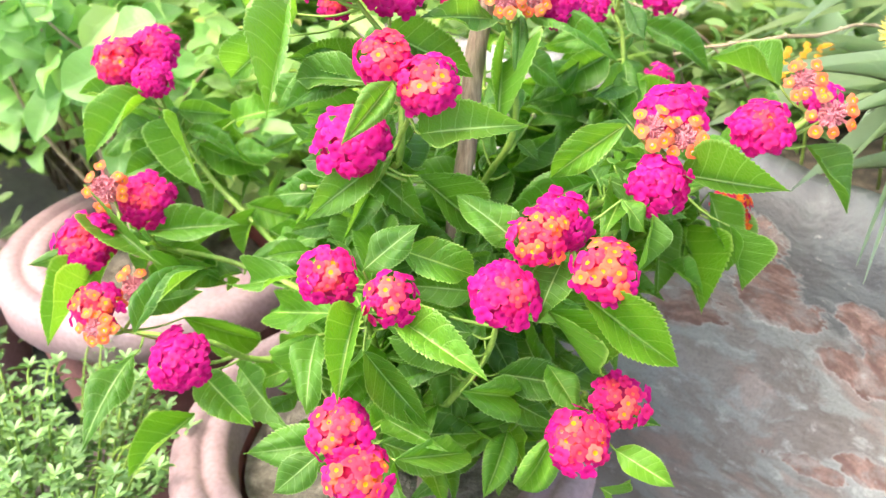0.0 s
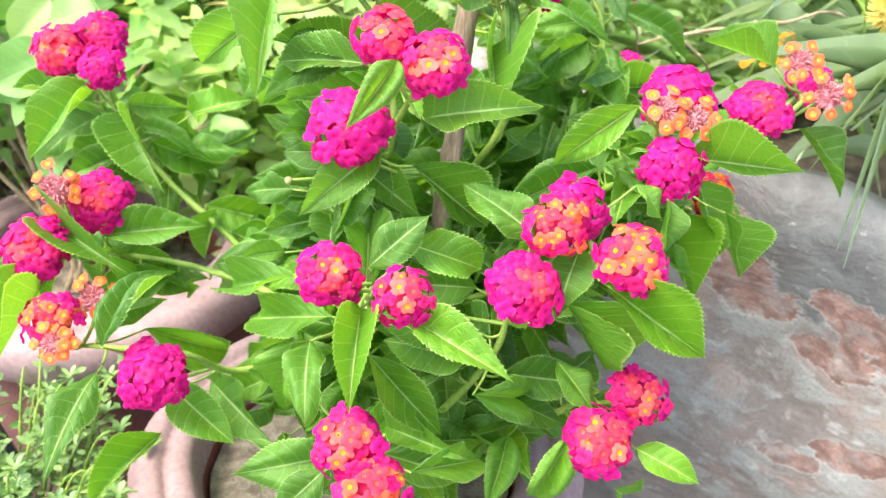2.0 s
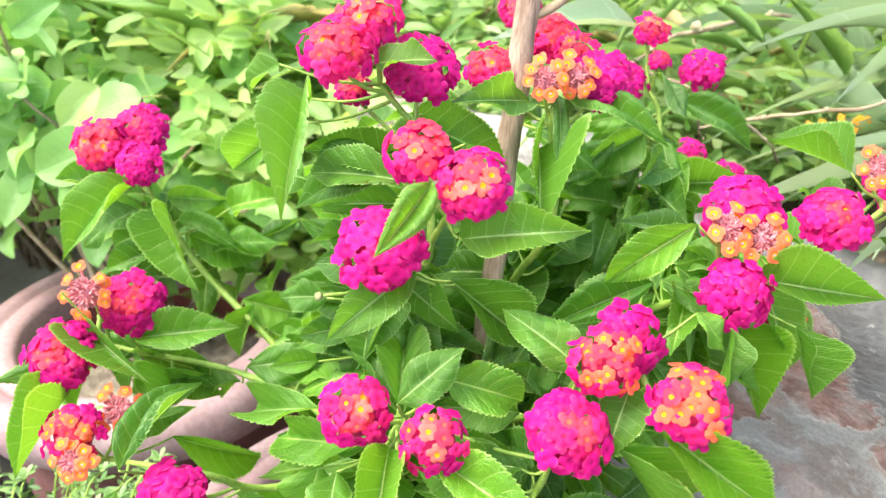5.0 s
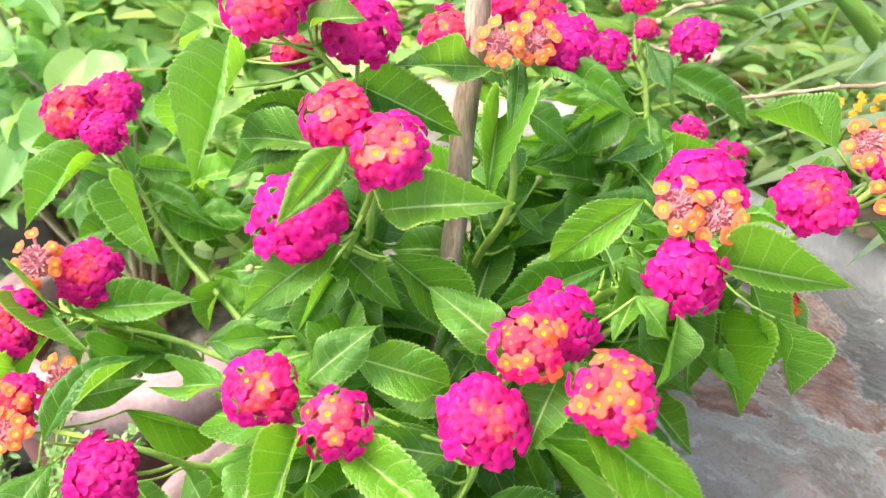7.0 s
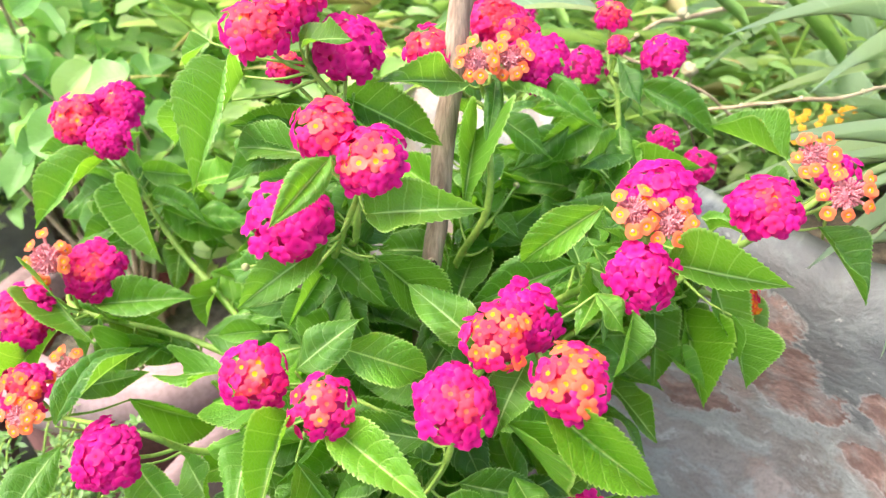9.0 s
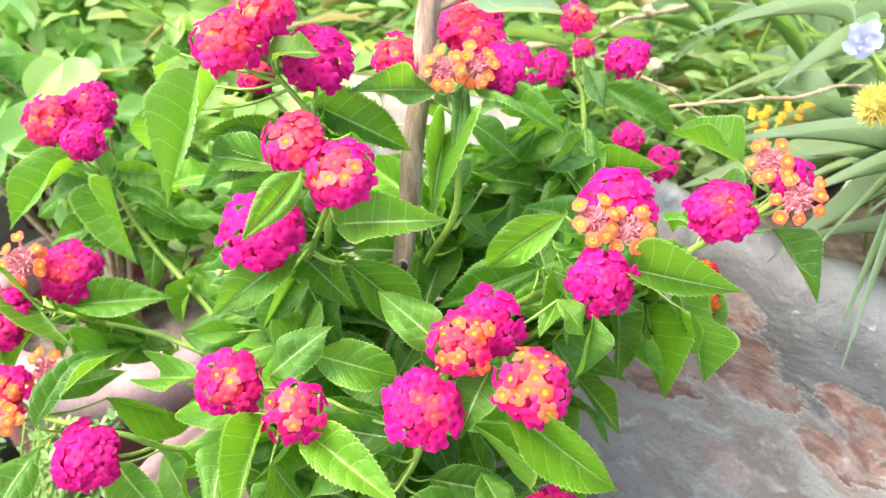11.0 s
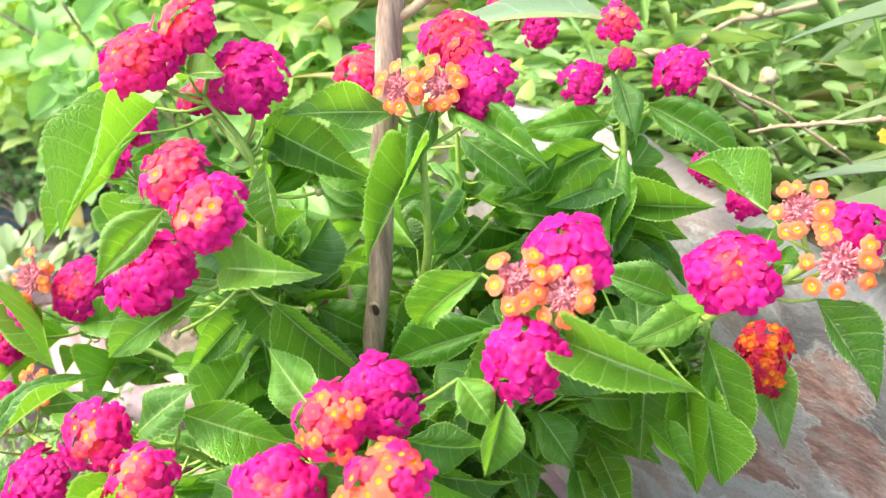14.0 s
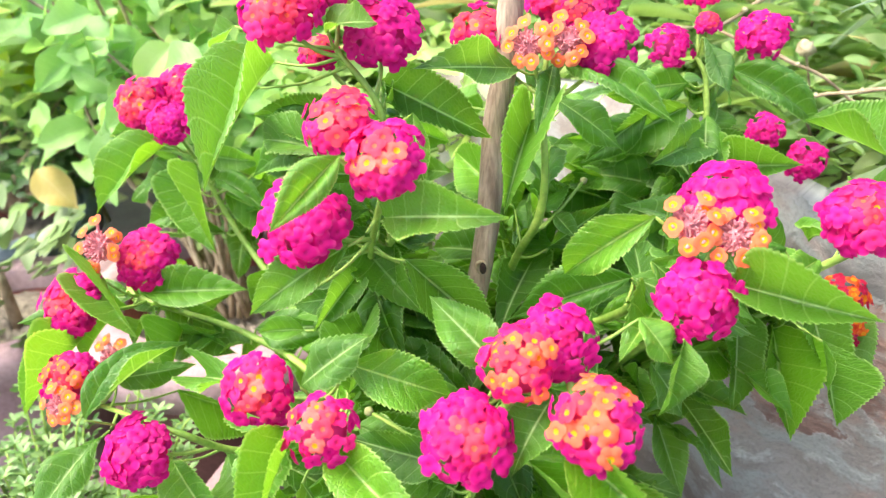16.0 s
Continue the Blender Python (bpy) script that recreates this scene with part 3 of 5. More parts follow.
# ---- the lantana ----
ROOT = Vector((0.0, 0.51, 0.27))
lantana = root("lantana_shrub", ROOT, "flowering lantana shrub with magenta, coral and orange flower heads", "shrub")
FORMS = ((0.60, 0.25, 0.08, 0.15, 0), (0.40, 0.5, 0.14, -0.25, 0.25), (0.95, 0.3, 0.08, 0.25, 0), (0.35, 0.2, 0.17, -0.15, 0.15),
         (1.1, 0.5, 0.07, 0.1, -0.35), (0.55, 0.4, 0.19, 0.35, -0.3), (0.75, 0.15, 0.12, -0.35, 0.5), (0.5, 0.7, 0.11, 0.15, -0.25))
LEAVES, YOUNG = ([data_mesh("leaf", *toothed_leaf(*f, i), mt) for i, f in enumerate(FORMS)] for mt in (LEAF, LEAF_YOUNG))
rng = random.Random(5)
STEM_POINTS = []
BRANCHES = []
TAKEN = []
FACE = Vector((0.12, -0.62, 0.62))


def branch(*pts):
    """A woody green stem from the soil through the points."""
    path = smooth_path([ROOT + Vector((rng.uniform(-0.02, 0.02), rng.uniform(-0.02, 0.02), 0)), *pts], 8)
    bm = bmesh.new()
    tube(bm, path, 0.0030, 0.0014, 7, 0.08, len(BRANCHES))
    BRANCHES.append((bm, path))
    STEM_POINTS.extend((p, len(BRANCHES) - 1) for p in path)


def nearest_stem(p):
    return min(STEM_POINTS, key=lambda q: (q[0] - p).length + 0.6 * max(0, q[0].z - p.z))


def leaf(bx, by, bz, tx, ty, tz, width, spin=0.0, loose=0.17, young=None):
    """One leaf from its base to its tip, with its stalk joined to the nearest stem."""
    b, t = Vector((bx, by, bz)), Vector((tx, ty, tz))
    d = (t - b).length
    own = random.Random(int(abs(bx * 7919 + by * 104729 + bz * 1299709) * 1000))
    n = FACE + Vector((-0.30 if bx < -0.04 else 0.15 if bx > 0.13 else 0, 0, 0)) + Vector((own.uniform(-loose, loose), own.uniform(-loose, loose), own.uniform(-loose, loose)))
    form = own.randrange(8)
    if young is None:
        young = own.random() < (0.5 if loose < 0.3 and by < 0.435 else 0.14)
    ob = new("leaf", (YOUNG if young else LEAVES)[form])
    place(ob, lantana, leaf_pose(b, t, width * 0.86, n, radians(spin)))
    TAKEN.append(((b + t) / 2, d))
    p, k = nearest_stem(b)
    if 0.003 < (p - b).length < 0.05:
        tube(BRANCHES[k][0], smooth_path([p, p.lerp(b, 0.5) + Vector((0, 0, -0.003)), b - Vector((0, 0, 0.0006))], 4), 0.0010, 0.0006, 5)


def floret_mesh(name, lobes, cup, petal_mat, eye_mat, seed, eye, throat, notch):
    """A small flower: a sunken throat, a raised ring round it, and four or five broad rounded lobes, 1 in radius."""
    rnd = random.Random(seed)
    bm = bmesh.new()
    n = lobes * 4
    size = [rnd.uniform(0.86, 1.12) for _ in range(lobes)]
    tip = [rnd.uniform(-0.20, 0.14) for _ in range(lobes)]
    c = bm.verts.new((0, 0, -throat))
    rings = [[], [], []]
    for k in range(n):
        a, lobe, u = k * math.tau / n, k // 4, abs(math.sin(lobes * k * math.tau / n / 2))
        r = (1.03 - notch + notch * u ** 0.6) * (size[lobe] if k % 4 else 1)
        for ring, q, z in ((rings[0], eye, 0.0), (rings[1], 0.5 * r + 0.12, 0.07 + cup * 0.4 + 0.04 * u), (rings[2], r, cup + (tip[lobe] if k % 4 else -0.10) + rnd.uniform(-0.03, 0.03))):
            ring.append(bm.verts.new((q * math.cos(a), q * math.sin(a), z)))
    for k in range(n):
        q = (k + 1) % n
        bm.faces.new((c, rings[0][k], rings[0][q])).material_index = 1
        for lo, hi in zip(rings, rings[1:]):
            bm.faces.new((lo[k], hi[k], hi[q], lo[q]))
    bmesh.ops.recalc_face_normals(bm, faces=bm.faces)
    return to_mesh(name, bm, petal_mat, eye_mat)


def floret_set(pm, em, eye=0.16, throat=0.14, notch=0.33):
    return [floret_mesh("floret", lob, cup, pm, em, s, eye, throat, notch) for s, (lob, cup) in enumerate(((5, -0.14), (4, -0.02), (5, -0.24), (4, 0.06)))]


FLORETS = {
    "magenta": floret_set(MAGENTA, EYE_P), "pink": floret_set(PINK, EYE_R), "coral": floret_set(CORAL, ORANGE, 0.22),
    "orange": floret_set(ORANGE, EYE_Y, 0.27, 0.2, 0.26), "peach": floret_set(PEACH, EYE_Y, 0.27, 0.2, 0.30), "gold": floret_set(CORAL, EYE_Y, 0.25, 0.2, 0.34),
    "ember": floret_set(EMBER, EYE_O, 0.40, 0.25, 0.40), "crimson": floret_set(CRIMSON, EYE_R), "fading": floret_set(FADING, EYE_Y, 0.42, 0.2, 0.16)}


def calyx_mesh():
    bm = bmesh.new()
    tube(bm, [Vector((0, 0, z)) for z in (0, 0.7, 1.0)], 0.4, 0.55, 5)
    return to_mesh("calyx", bm, SPENT)


CALYX_MESH = calyx_mesh()
HEAD_LABEL = {"coral": "coral flower head with a pale orange middle", "mixed": "magenta and red flower head with an orange middle", "magenta": "deep magenta flower head",
              "rose": "magenta flower head with a rose red middle", "orange": "coral flower head with many orange florets", "spent": "fading orange flower head with bare calyces",
              "half": "flower head half orange and half magenta", "ember": "small red and orange flower head"}
HEAD_MESH = None


def tone_of(kind, polar, r, side):
    """Which floret grows at an angle from the head's middle."""
    j, q = polar + r.uniform(-9, 9), r.random()
    if kind == "coral":
        return "peach" if j < 30 and q < 0.55 else "coral" if j < 46 else "pink" if j < 76 else "magenta"
    if kind == "mixed":
        return "peach" if j < 42 and q < 0.42 else "gold" if j < 46 and q < 0.5 else "coral" if j < 36 else "pink" if j < 62 else "magenta"
    if kind == "rose":
        return "gold" if j < 12 and q < 0.3 else "coral" if j < 21 else "pink" if j < 48 else "magenta"
    if kind == "orange":
        return "orange" if q < 0.40 and j < 76 else "gold" if q < 0.52 and j < 80 else "coral" if j < 40 else "pink" if j < 82 else "magenta"
    if kind == "half":
        return ("orange" if q < 0.62 else "coral" if q < 0.8 else "pink") if side < 0.05 and j < 80 else "pink" if j < 30 else "magenta"
    if kind == "ember":
        return "ember" if q < 0.45 else "crimson"
    if kind == "spent":
        return "fading"
    return "pink" if j < 14 else "magenta"


def head(x, y, z, radius, kind, ax=0.0, ay=0.0, az=0.0):
    """A domed flower head of many florets on a short stalk."""
    global HEAD_MESH
    c = Vector((x, y, z))
    radius *= 0.90
    r = random.Random(int(abs(x * 7919 + y * 104729 + z * 1299709) * 1000))
    if kind == "spent":
        ay -= 0.25
    axis = Vector((r.uniform(-0.25, 0.25) + ax, -0.62 + r.uniform(-0.2, 0.2) + ay, 0.66 + r.uniform(-0.15, 0.2) + az)).normalized()
    if HEAD_MESH is None:
        HEAD_MESH = []
        for mt in (THROAT, SPENT):
            bm = bmesh.new()
            bmesh.ops.create_icosphere(bm, subdivisions=2, radius=1)
            HEAD_MESH.append(to_mesh("flower_head", bm, mt))
    turn = axis.to_track_quat("Z", "Y").to_matrix().to_4x4()
    bare = kind == "spent"
    core = new("flower_head", HEAD_MESH[bare])
    k = 0.52 if bare else 0.74
    place(core, lantana, Matrix.Translation(c - axis * radius * 0.25) @ turn @ Matrix.Diagonal((radius * k, radius * k, radius * k * (0.9 if bare else 0.82), 1)))
    tagged(core, HEAD_LABEL[kind])
    count = {"spent": 9, "ember": 40}.get(kind, int(54 * min(1.25, max(0.40, (radius / 0.0172) ** 2))))
    fr = radius * 0.26 if kind == "ember" else min(0.0052, max(0.0035, radius * 0.29))
    down = (Vector((0, 0, -1)) - axis * -axis.z).normalized()
    for i in range(count):
        u = (i + 0.5) / count
        lo, hi = (0.62, 1.08) if bare else (0.0, 1.28)
        cz = 1 - (lo + (hi - lo) * u)
        th = i * 2.39996 + r.uniform(-0.25, 0.25)
        d = Vector((math.sqrt(max(0, 1 - cz * cz)) * math.cos(th), math.sqrt(max(0, 1 - cz * cz)) * math.sin(th), cz))
        polar = math.degrees(math.acos(max(-1, min(1, cz))))
        w = turn.to_3x3() @ d
        side = -w.dot(down)
        tone = tone_of(kind, polar, r, side)
        lift = r.uniform(0.84, 1.13)
        lift += 0.13 * noise.noise(d * 1.5 + Vector((x * 90, y * 70, z * 50)))
        p = c + (w - axis * cz * 0.27) * radius * lift
        jit = Vector((r.uniform(-0.34, 0.34), r.uniform(-0.34, 0.34), r.uniform(-0.34, 0.34)))
        if bare:
            p = c + axis * radius * 0.12 + w * radius * r.uniform(0.72, 1.05)
            s_bare = r.uniform(0.0034, 0.0043)
        nrm = (w * (0.45 if bare else 1) + axis * (1.0 if bare else 0.42) + jit * (0.8 if bare else 1)).normalized()
        q = nrm.to_track_quat("Z", "Y").to_matrix().to_4x4()
        s = s_bare if bare else fr * r.uniform(0.9, 1.15) * (0.92 if tone == "orange" else 1)
        place(new("floret", FLORETS[tone][r.randrange(4)]), core, Matrix.Translation(p) @ q @ Matrix.Rotation(r.uniform(0, 6), 4, "Z") @ Matrix.Diagonal((s, s, s, 1)))
        if bare:
            foot = c - axis * radius * 0.2
            tq = (p - foot).to_track_quat("Z", "Y").to_matrix().to_4x4()
            place(new("floret_tube", CALYX_MESH), core, Matrix.Translation(foot) @ tq @ Matrix.Diagonal((0.0021, 0.0021, (p - foot).length * 0.98, 1)))
    if bare:
        for i in range(110):
            d = Vector((r.gauss(0, 0.6), r.gauss(0, 0.6), r.uniform(0.15, 1))).normalized()
            w = turn.to_3x3() @ d
            q = w.to_track_quat("Z", "Y").to_matrix().to_4x4()
            place(new("calyx", CALYX_MESH), core, Matrix.Translation(c - axis * radius * 0.2 + w * radius * 0.45) @ q @ Matrix.Diagonal((radius * 0.085, radius * 0.085, radius * r.uniform(0.16, 0.28), 1)))
    TAKEN.append((c, radius))
    foot = c - axis * radius * 0.7
    p, k = nearest_stem(foot + Vector((0, 0.005, -0.02)))
    if (p - foot).length < 0.09:
        tube(BRANCHES[k][0], smooth_path([p, p.lerp(foot, 0.5) + Vector((0, 0.002, -0.004)), foot, c - axis * radius * 0.3], 4), 0.0012, 0.0011, 6)


branch((-0.025, 0.505, 0.450), (-0.026, 0.500, 0.512), (-0.009, 0.456, 0.561), (0.010, 0.426, 0.608))
branch((-0.020, 0.520, 0.500), (-0.001, 0.462, 0.564), (-0.003, 0.474, 0.618), (-0.023, 0.477, 0.650))
branch((0.040, 0.530, 0.480), (0.067, 0.503, 0.560), (0.066, 0.515, 0.611), (0.067, 0.522, 0.632))
branch((0.100, 0.580, 0.460), (0.147, 0.596, 0.546), (0.151, 0.610, 0.588), (0.145, 0.620, 0.604))
branch((0.070, 0.500, 0.460), (0.110, 0.460, 0.530), (0.143, 0.426, 0.568), (0.144, 0.432, 0.581))
branch((0.030, 0.460, 0.440), (0.060, 0.420, 0.500), (0.083, 0.399, 0.554), (0.094, 0.373, 0.545))
branch((-0.020, 0.450, 0.430), (-0.020, 0.410, 0.490), (-0.011, 0.381, 0.528))
branch((0.060, 0.440, 0.380), (0.085, 0.400, 0.420), (0.105, 0.373, 0.462))
branch((-0.010, 0.420, 0.380), (-0.020, 0.370, 0.430), (-0.019, 0.343, 0.461))
branch((-0.050, 0.470, 0.400), (-0.100, 0.440, 0.430), (-0.120, 0.421, 0.459), (-0.182, 0.445, 0.448))
branch((-0.060, 0.500, 0.420), (-0.120, 0.520, 0.450), (-0.206, 0.535, 0.463), (-0.216, 0.548, 0.478))
branch((-0.080, 0.540, 0.420), (-0.160, 0.600, 0.480), (-0.190, 0.619, 0.522), (-0.214, 0.636, 0.546))
branch((0.100, 0.520, 0.440), (0.180, 0.500, 0.520), (0.233, 0.483, 0.573), (0.241, 0.489, 0.582))
branch((0.120, 0.540, 0.420), (0.190, 0.530, 0.490), (0.232, 0.571, 0.458))
branch((0.020, 0.420, 0.400), (0.050, 0.385, 0.480), (0.055, 0.376, 0.534))
branch((0.040, 0.570, 0.420), (0.050, 0.605, 0.520), (0.052, 0.615, 0.602))
branch((0.100, 0.570, 0.440), (0.125, 0.600, 0.520), (0.125, 0.610, 0.590))

head(-0.004, 0.421, 0.637, 0.0158, 'coral')
head(0.017, 0.406, 0.628, 0.0170, 'mixed')
head(-0.021, 0.409, 0.597, 0.0195, 'magenta')
head(0.056, 0.353, 0.542, 0.0178, 'rose')
head(0.073, 0.372, 0.562, 0.0158, 'orange')
head(0.102, 0.350, 0.558, 0.0168, 'orange')
head(-0.031, 0.363, 0.545, 0.0158, 'mixed')
head(0.001, 0.348, 0.542, 0.0145, 'mixed')
head(-0.025, 0.323, 0.480, 0.0172, 'mixed')
head(-0.015, 0.308, 0.466, 0.0170, 'orange')
head(0.119, 0.355, 0.472, 0.0160, 'mixed')
head(0.096, 0.337, 0.461, 0.0175, 'mixed')
head(-0.132, 0.403, 0.458, 0.0195, 'magenta')
head(-0.041, 0.461, 0.671, 0.0170, 'coral')
head(-0.027, 0.482, 0.680, 0.0165, 'coral')
head(-0.004, 0.486, 0.656, 0.0182, 'magenta')
head(0.060, 0.509, 0.643, 0.0125, 'spent')
head(0.034, 0.530, 0.644, 0.0155, 'coral')
head(0.078, 0.517, 0.643, 0.0125, 'spent')
head(0.094, 0.528, 0.638, 0.0165, 'magenta')
head(0.082, 0.545, 0.647, 0.0135, 'coral')
head(0.070, 0.566, 0.650, 0.0175, 'coral')
head(0.129, 0.613, 0.613, 0.0138, 'magenta')
head(0.145, 0.632, 0.640, 0.0125, 'coral')
head(0.149, 0.617, 0.625, 0.0065, 'coral')
head(0.180, 0.624, 0.616, 0.0148, 'magenta')
head(0.067, 0.705, 0.638, 0.0170, 'coral')
head(0.087, 0.700, 0.621, 0.0145, 'magenta')
head(0.147, 0.443, 0.598, 0.0185, 'magenta')
head(0.138, 0.409, 0.574, 0.0165, 'magenta')
head(0.211, 0.476, 0.577, 0.0185, 'rose')
head(0.199, 0.682, 0.534, 0.0128, 'magenta')
head(0.223, 0.664, 0.521, 0.0145, 'magenta')
head(0.235, 0.489, 0.601, 0.0136, 'spent')
head(0.250, 0.477, 0.585, 0.0144, 'spent')
head(0.261, 0.518, 0.578, 0.0150, 'magenta')
head(-0.218, 0.609, 0.572, 0.0190, 'coral')
head(-0.198, 0.630, 0.574, 0.0195, 'rose')
head(-0.187, 0.588, 0.566, 0.0155, 'magenta')
head(-0.181, 0.520, 0.503, 0.0195, 'rose')
head(-0.201, 0.506, 0.519, 0.0175, 'spent')
head(-0.210, 0.482, 0.492, 0.0210, 'rose')
head(-0.194, 0.440, 0.470, 0.0165, 'orange')
head(-0.174, 0.457, 0.473, 0.0140, 'spent')
head(0.234, 0.560, 0.481, 0.0155, 'ember')
head(0.237, 0.556, 0.464, 0.0135, 'ember')
head(0.232, 0.548, 0.476, 0.0135, 'ember')
head(-0.037, 0.492, 0.644, 0.0100, 'coral')
head(0.133, 0.421, 0.600, 0.0118, 'spent')
head(0.151, 0.423, 0.594, 0.0125, 'spent')
head(0.086, 0.389, 0.563, 0.0165, 'magenta')
head(-0.186, 0.421, 0.468, 0.0125, 'spent')

leaf(-0.058, 0.486, 0.641, -0.065, 0.403, 0.620, 0.025, young=False)
leaf(0.203, 0.523, 0.510, 0.229, 0.500, 0.456, 0.027, young=False)
leaf(0.066, 0.575, 0.594, 0.112, 0.562, 0.570, 0.025, young=False)
leaf(0.118, 0.590, 0.580, 0.080, 0.572, 0.556, 0.024, young=False)
leaf(-0.070, 0.476, 0.661, -0.094, 0.494, 0.642, 0.017)
leaf(-0.024, 0.471, 0.662, 0.003, 0.455, 0.670, 0.020)
leaf(-0.012, 0.426, 0.622, -0.062, 0.456, 0.617, 0.024)
leaf(-0.012, 0.504, 0.625, 0.047, 0.494, 0.605, 0.029)
leaf(0.054, 0.514, 0.630, 0.012, 0.478, 0.643, 0.023)
leaf(0.075, 0.533, 0.627, 0.129, 0.498, 0.619, 0.026)
leaf(0.070, 0.527, 0.628, 0.069, 0.480, 0.618, 0.014)
leaf(0.060, 0.520, 0.602, 0.056, 0.453, 0.584, 0.025)
leaf(0.001, 0.402, 0.631, -0.020, 0.371, 0.614, 0.018, spin=-18, young=True)
leaf(0.014, 0.412, 0.600, 0.061, 0.385, 0.621, 0.027)
leaf(0.120, 0.421, 0.602, 0.079, 0.432, 0.563, 0.023)
leaf(0.150, 0.424, 0.572, 0.202, 0.396, 0.577, 0.023, spin=19)
leaf(0.065, 0.380, 0.553, 0.031, 0.397, 0.577, 0.023)
leaf(0.010, 0.446, 0.560, 0.055, 0.443, 0.521, 0.029)
leaf(0.004, 0.374, 0.554, 0.046, 0.387, 0.530, 0.026)
leaf(-0.014, 0.367, 0.546, 0.014, 0.371, 0.573, 0.022)
leaf(-0.049, 0.378, 0.535, -0.098, 0.417, 0.504, 0.020)
leaf(-0.034, 0.398, 0.497, -0.089, 0.433, 0.473, 0.027)
leaf(-0.066, 0.486, 0.484, -0.094, 0.479, 0.485, 0.016)
leaf(-0.181, 0.509, 0.485, -0.116, 0.524, 0.486, 0.030)
leaf(-0.153, 0.400, 0.481, -0.129, 0.461, 0.505, 0.026)
leaf(-0.204, 0.506, 0.494, -0.153, 0.452, 0.495, 0.024)
leaf(-0.205, 0.484, 0.474, -0.231, 0.434, 0.445, 0.027)
leaf(-0.167, 0.421, 0.448, -0.186, 0.358, 0.442, 0.025)
leaf(-0.130, 0.426, 0.431, -0.092, 0.396, 0.411, 0.029)
leaf(-0.115, 0.456, 0.410, -0.074, 0.399, 0.407, 0.034)
leaf(-0.150, 0.451, 0.372, -0.194, 0.417, 0.343, 0.028)
leaf(-0.157, 0.482, 0.432, -0.110, 0.510, 0.388, 0.031)
leaf(-0.057, 0.409, 0.473, -0.075, 0.419, 0.406, 0.032)
leaf(0.083, 0.381, 0.476, 0.101, 0.354, 0.464, 0.021)
leaf(0.077, 0.357, 0.530, 0.112, 0.374, 0.473, 0.026)
leaf(0.035, 0.352, 0.481, 0.082, 0.386, 0.443, 0.027)
leaf(0.065, 0.405, 0.402, 0.050, 0.368, 0.381, 0.024)
leaf(0.113, 0.349, 0.414, 0.138, 0.370, 0.379, 0.024)
leaf(-0.018, 0.363, 0.526, -0.024, 0.315, 0.505, 0.021)
leaf(-0.045, 0.389, 0.489, -0.049, 0.343, 0.476, 0.022)
leaf(0.001, 0.354, 0.528, 0.050, 0.319, 0.517, 0.024)
leaf(-0.015, 0.355, 0.505, 0.020, 0.336, 0.468, 0.023)
leaf(-0.005, 0.358, 0.455, 0.019, 0.314, 0.484, 0.019)
leaf(0.003, 0.314, 0.470, 0.047, 0.349, 0.442, 0.021)
leaf(0.091, 0.356, 0.543, 0.143, 0.335, 0.510, 0.027)
leaf(0.116, 0.338, 0.454, 0.145, 0.319, 0.447, 0.019)
leaf(0.085, 0.349, 0.455, 0.065, 0.344, 0.400, 0.024)
leaf(-0.037, 0.327, 0.460, -0.065, 0.311, 0.444, 0.021)
leaf(-0.006, 0.417, 0.583, -0.048, 0.391, 0.560, 0.025)
leaf(-0.195, 0.597, 0.550, -0.235, 0.546, 0.523, 0.029)
leaf(-0.177, 0.593, 0.534, -0.149, 0.541, 0.497, 0.033)
leaf(0.164, 0.617, 0.598, 0.224, 0.601, 0.572, 0.030)
leaf(0.224, 0.495, 0.596, 0.188, 0.522, 0.607, 0.028)
leaf(0.133, 0.396, 0.563, 0.128, 0.381, 0.533, 0.018)
leaf(0.177, 0.507, 0.464, 0.206, 0.493, 0.447, 0.020)
leaf(0.204, 0.476, 0.511, 0.215, 0.457, 0.473, 0.021)
leaf(-0.058, 0.484, 0.528, -0.093, 0.497, 0.521, 0.021)
leaf(-0.161, 0.618, 0.478, -0.163, 0.585, 0.450, 0.024)
leaf(0.072, 0.525, 0.546, 0.087, 0.511, 0.538, 0.012)
leaf(0.058, 0.545, 0.505, 0.049, 0.477, 0.508, 0.030)
leaf(0.114, 0.456, 0.552, 0.052, 0.442, 0.536, 0.024)
leaf(0.017, 0.454, 0.629, 0.024, 0.434, 0.597, 0.017)
leaf(0.245, 0.489, 0.560, 0.276, 0.466, 0.526, 0.027)
leaf(0.146, 0.615, 0.617, 0.165, 0.572, 0.599, 0.020)
leaf(0.186, 0.505, 0.544, 0.153, 0.491, 0.568, 0.022)
leaf(0.198, 0.488, 0.548, 0.176, 0.456, 0.554, 0.020)
leaf(0.230, 0.566, 0.476, 0.250, 0.525, 0.440, 0.028)
leaf(0.193, 0.539, 0.478, 0.205, 0.492, 0.430, 0.031)
leaf(0.173, 0.535, 0.486, 0.178, 0.493, 0.446, 0.025)
leaf(-0.062, 0.475, 0.632, -0.109, 0.488, 0.600, 0.026)
leaf(0.086, 0.377, 0.546, 0.071, 0.347, 0.530, 0.024)
leaf(0.116, 0.395, 0.572, 0.133, 0.388, 0.556, 0.017)
leaf(-0.078, 0.566, 0.578, -0.101, 0.563, 0.553, 0.024)
leaf(-0.123, 0.579, 0.466, -0.135, 0.563, 0.432, 0.024)
leaf(0.126, 0.476, 0.489, 0.150, 0.469, 0.459, 0.024)
leaf(0.141, 0.609, 0.592, 0.094, 0.593, 0.591, 0.024)


OUTER = list(TAKEN)
INWARD = Vector((0.0, 0.85, -0.52))


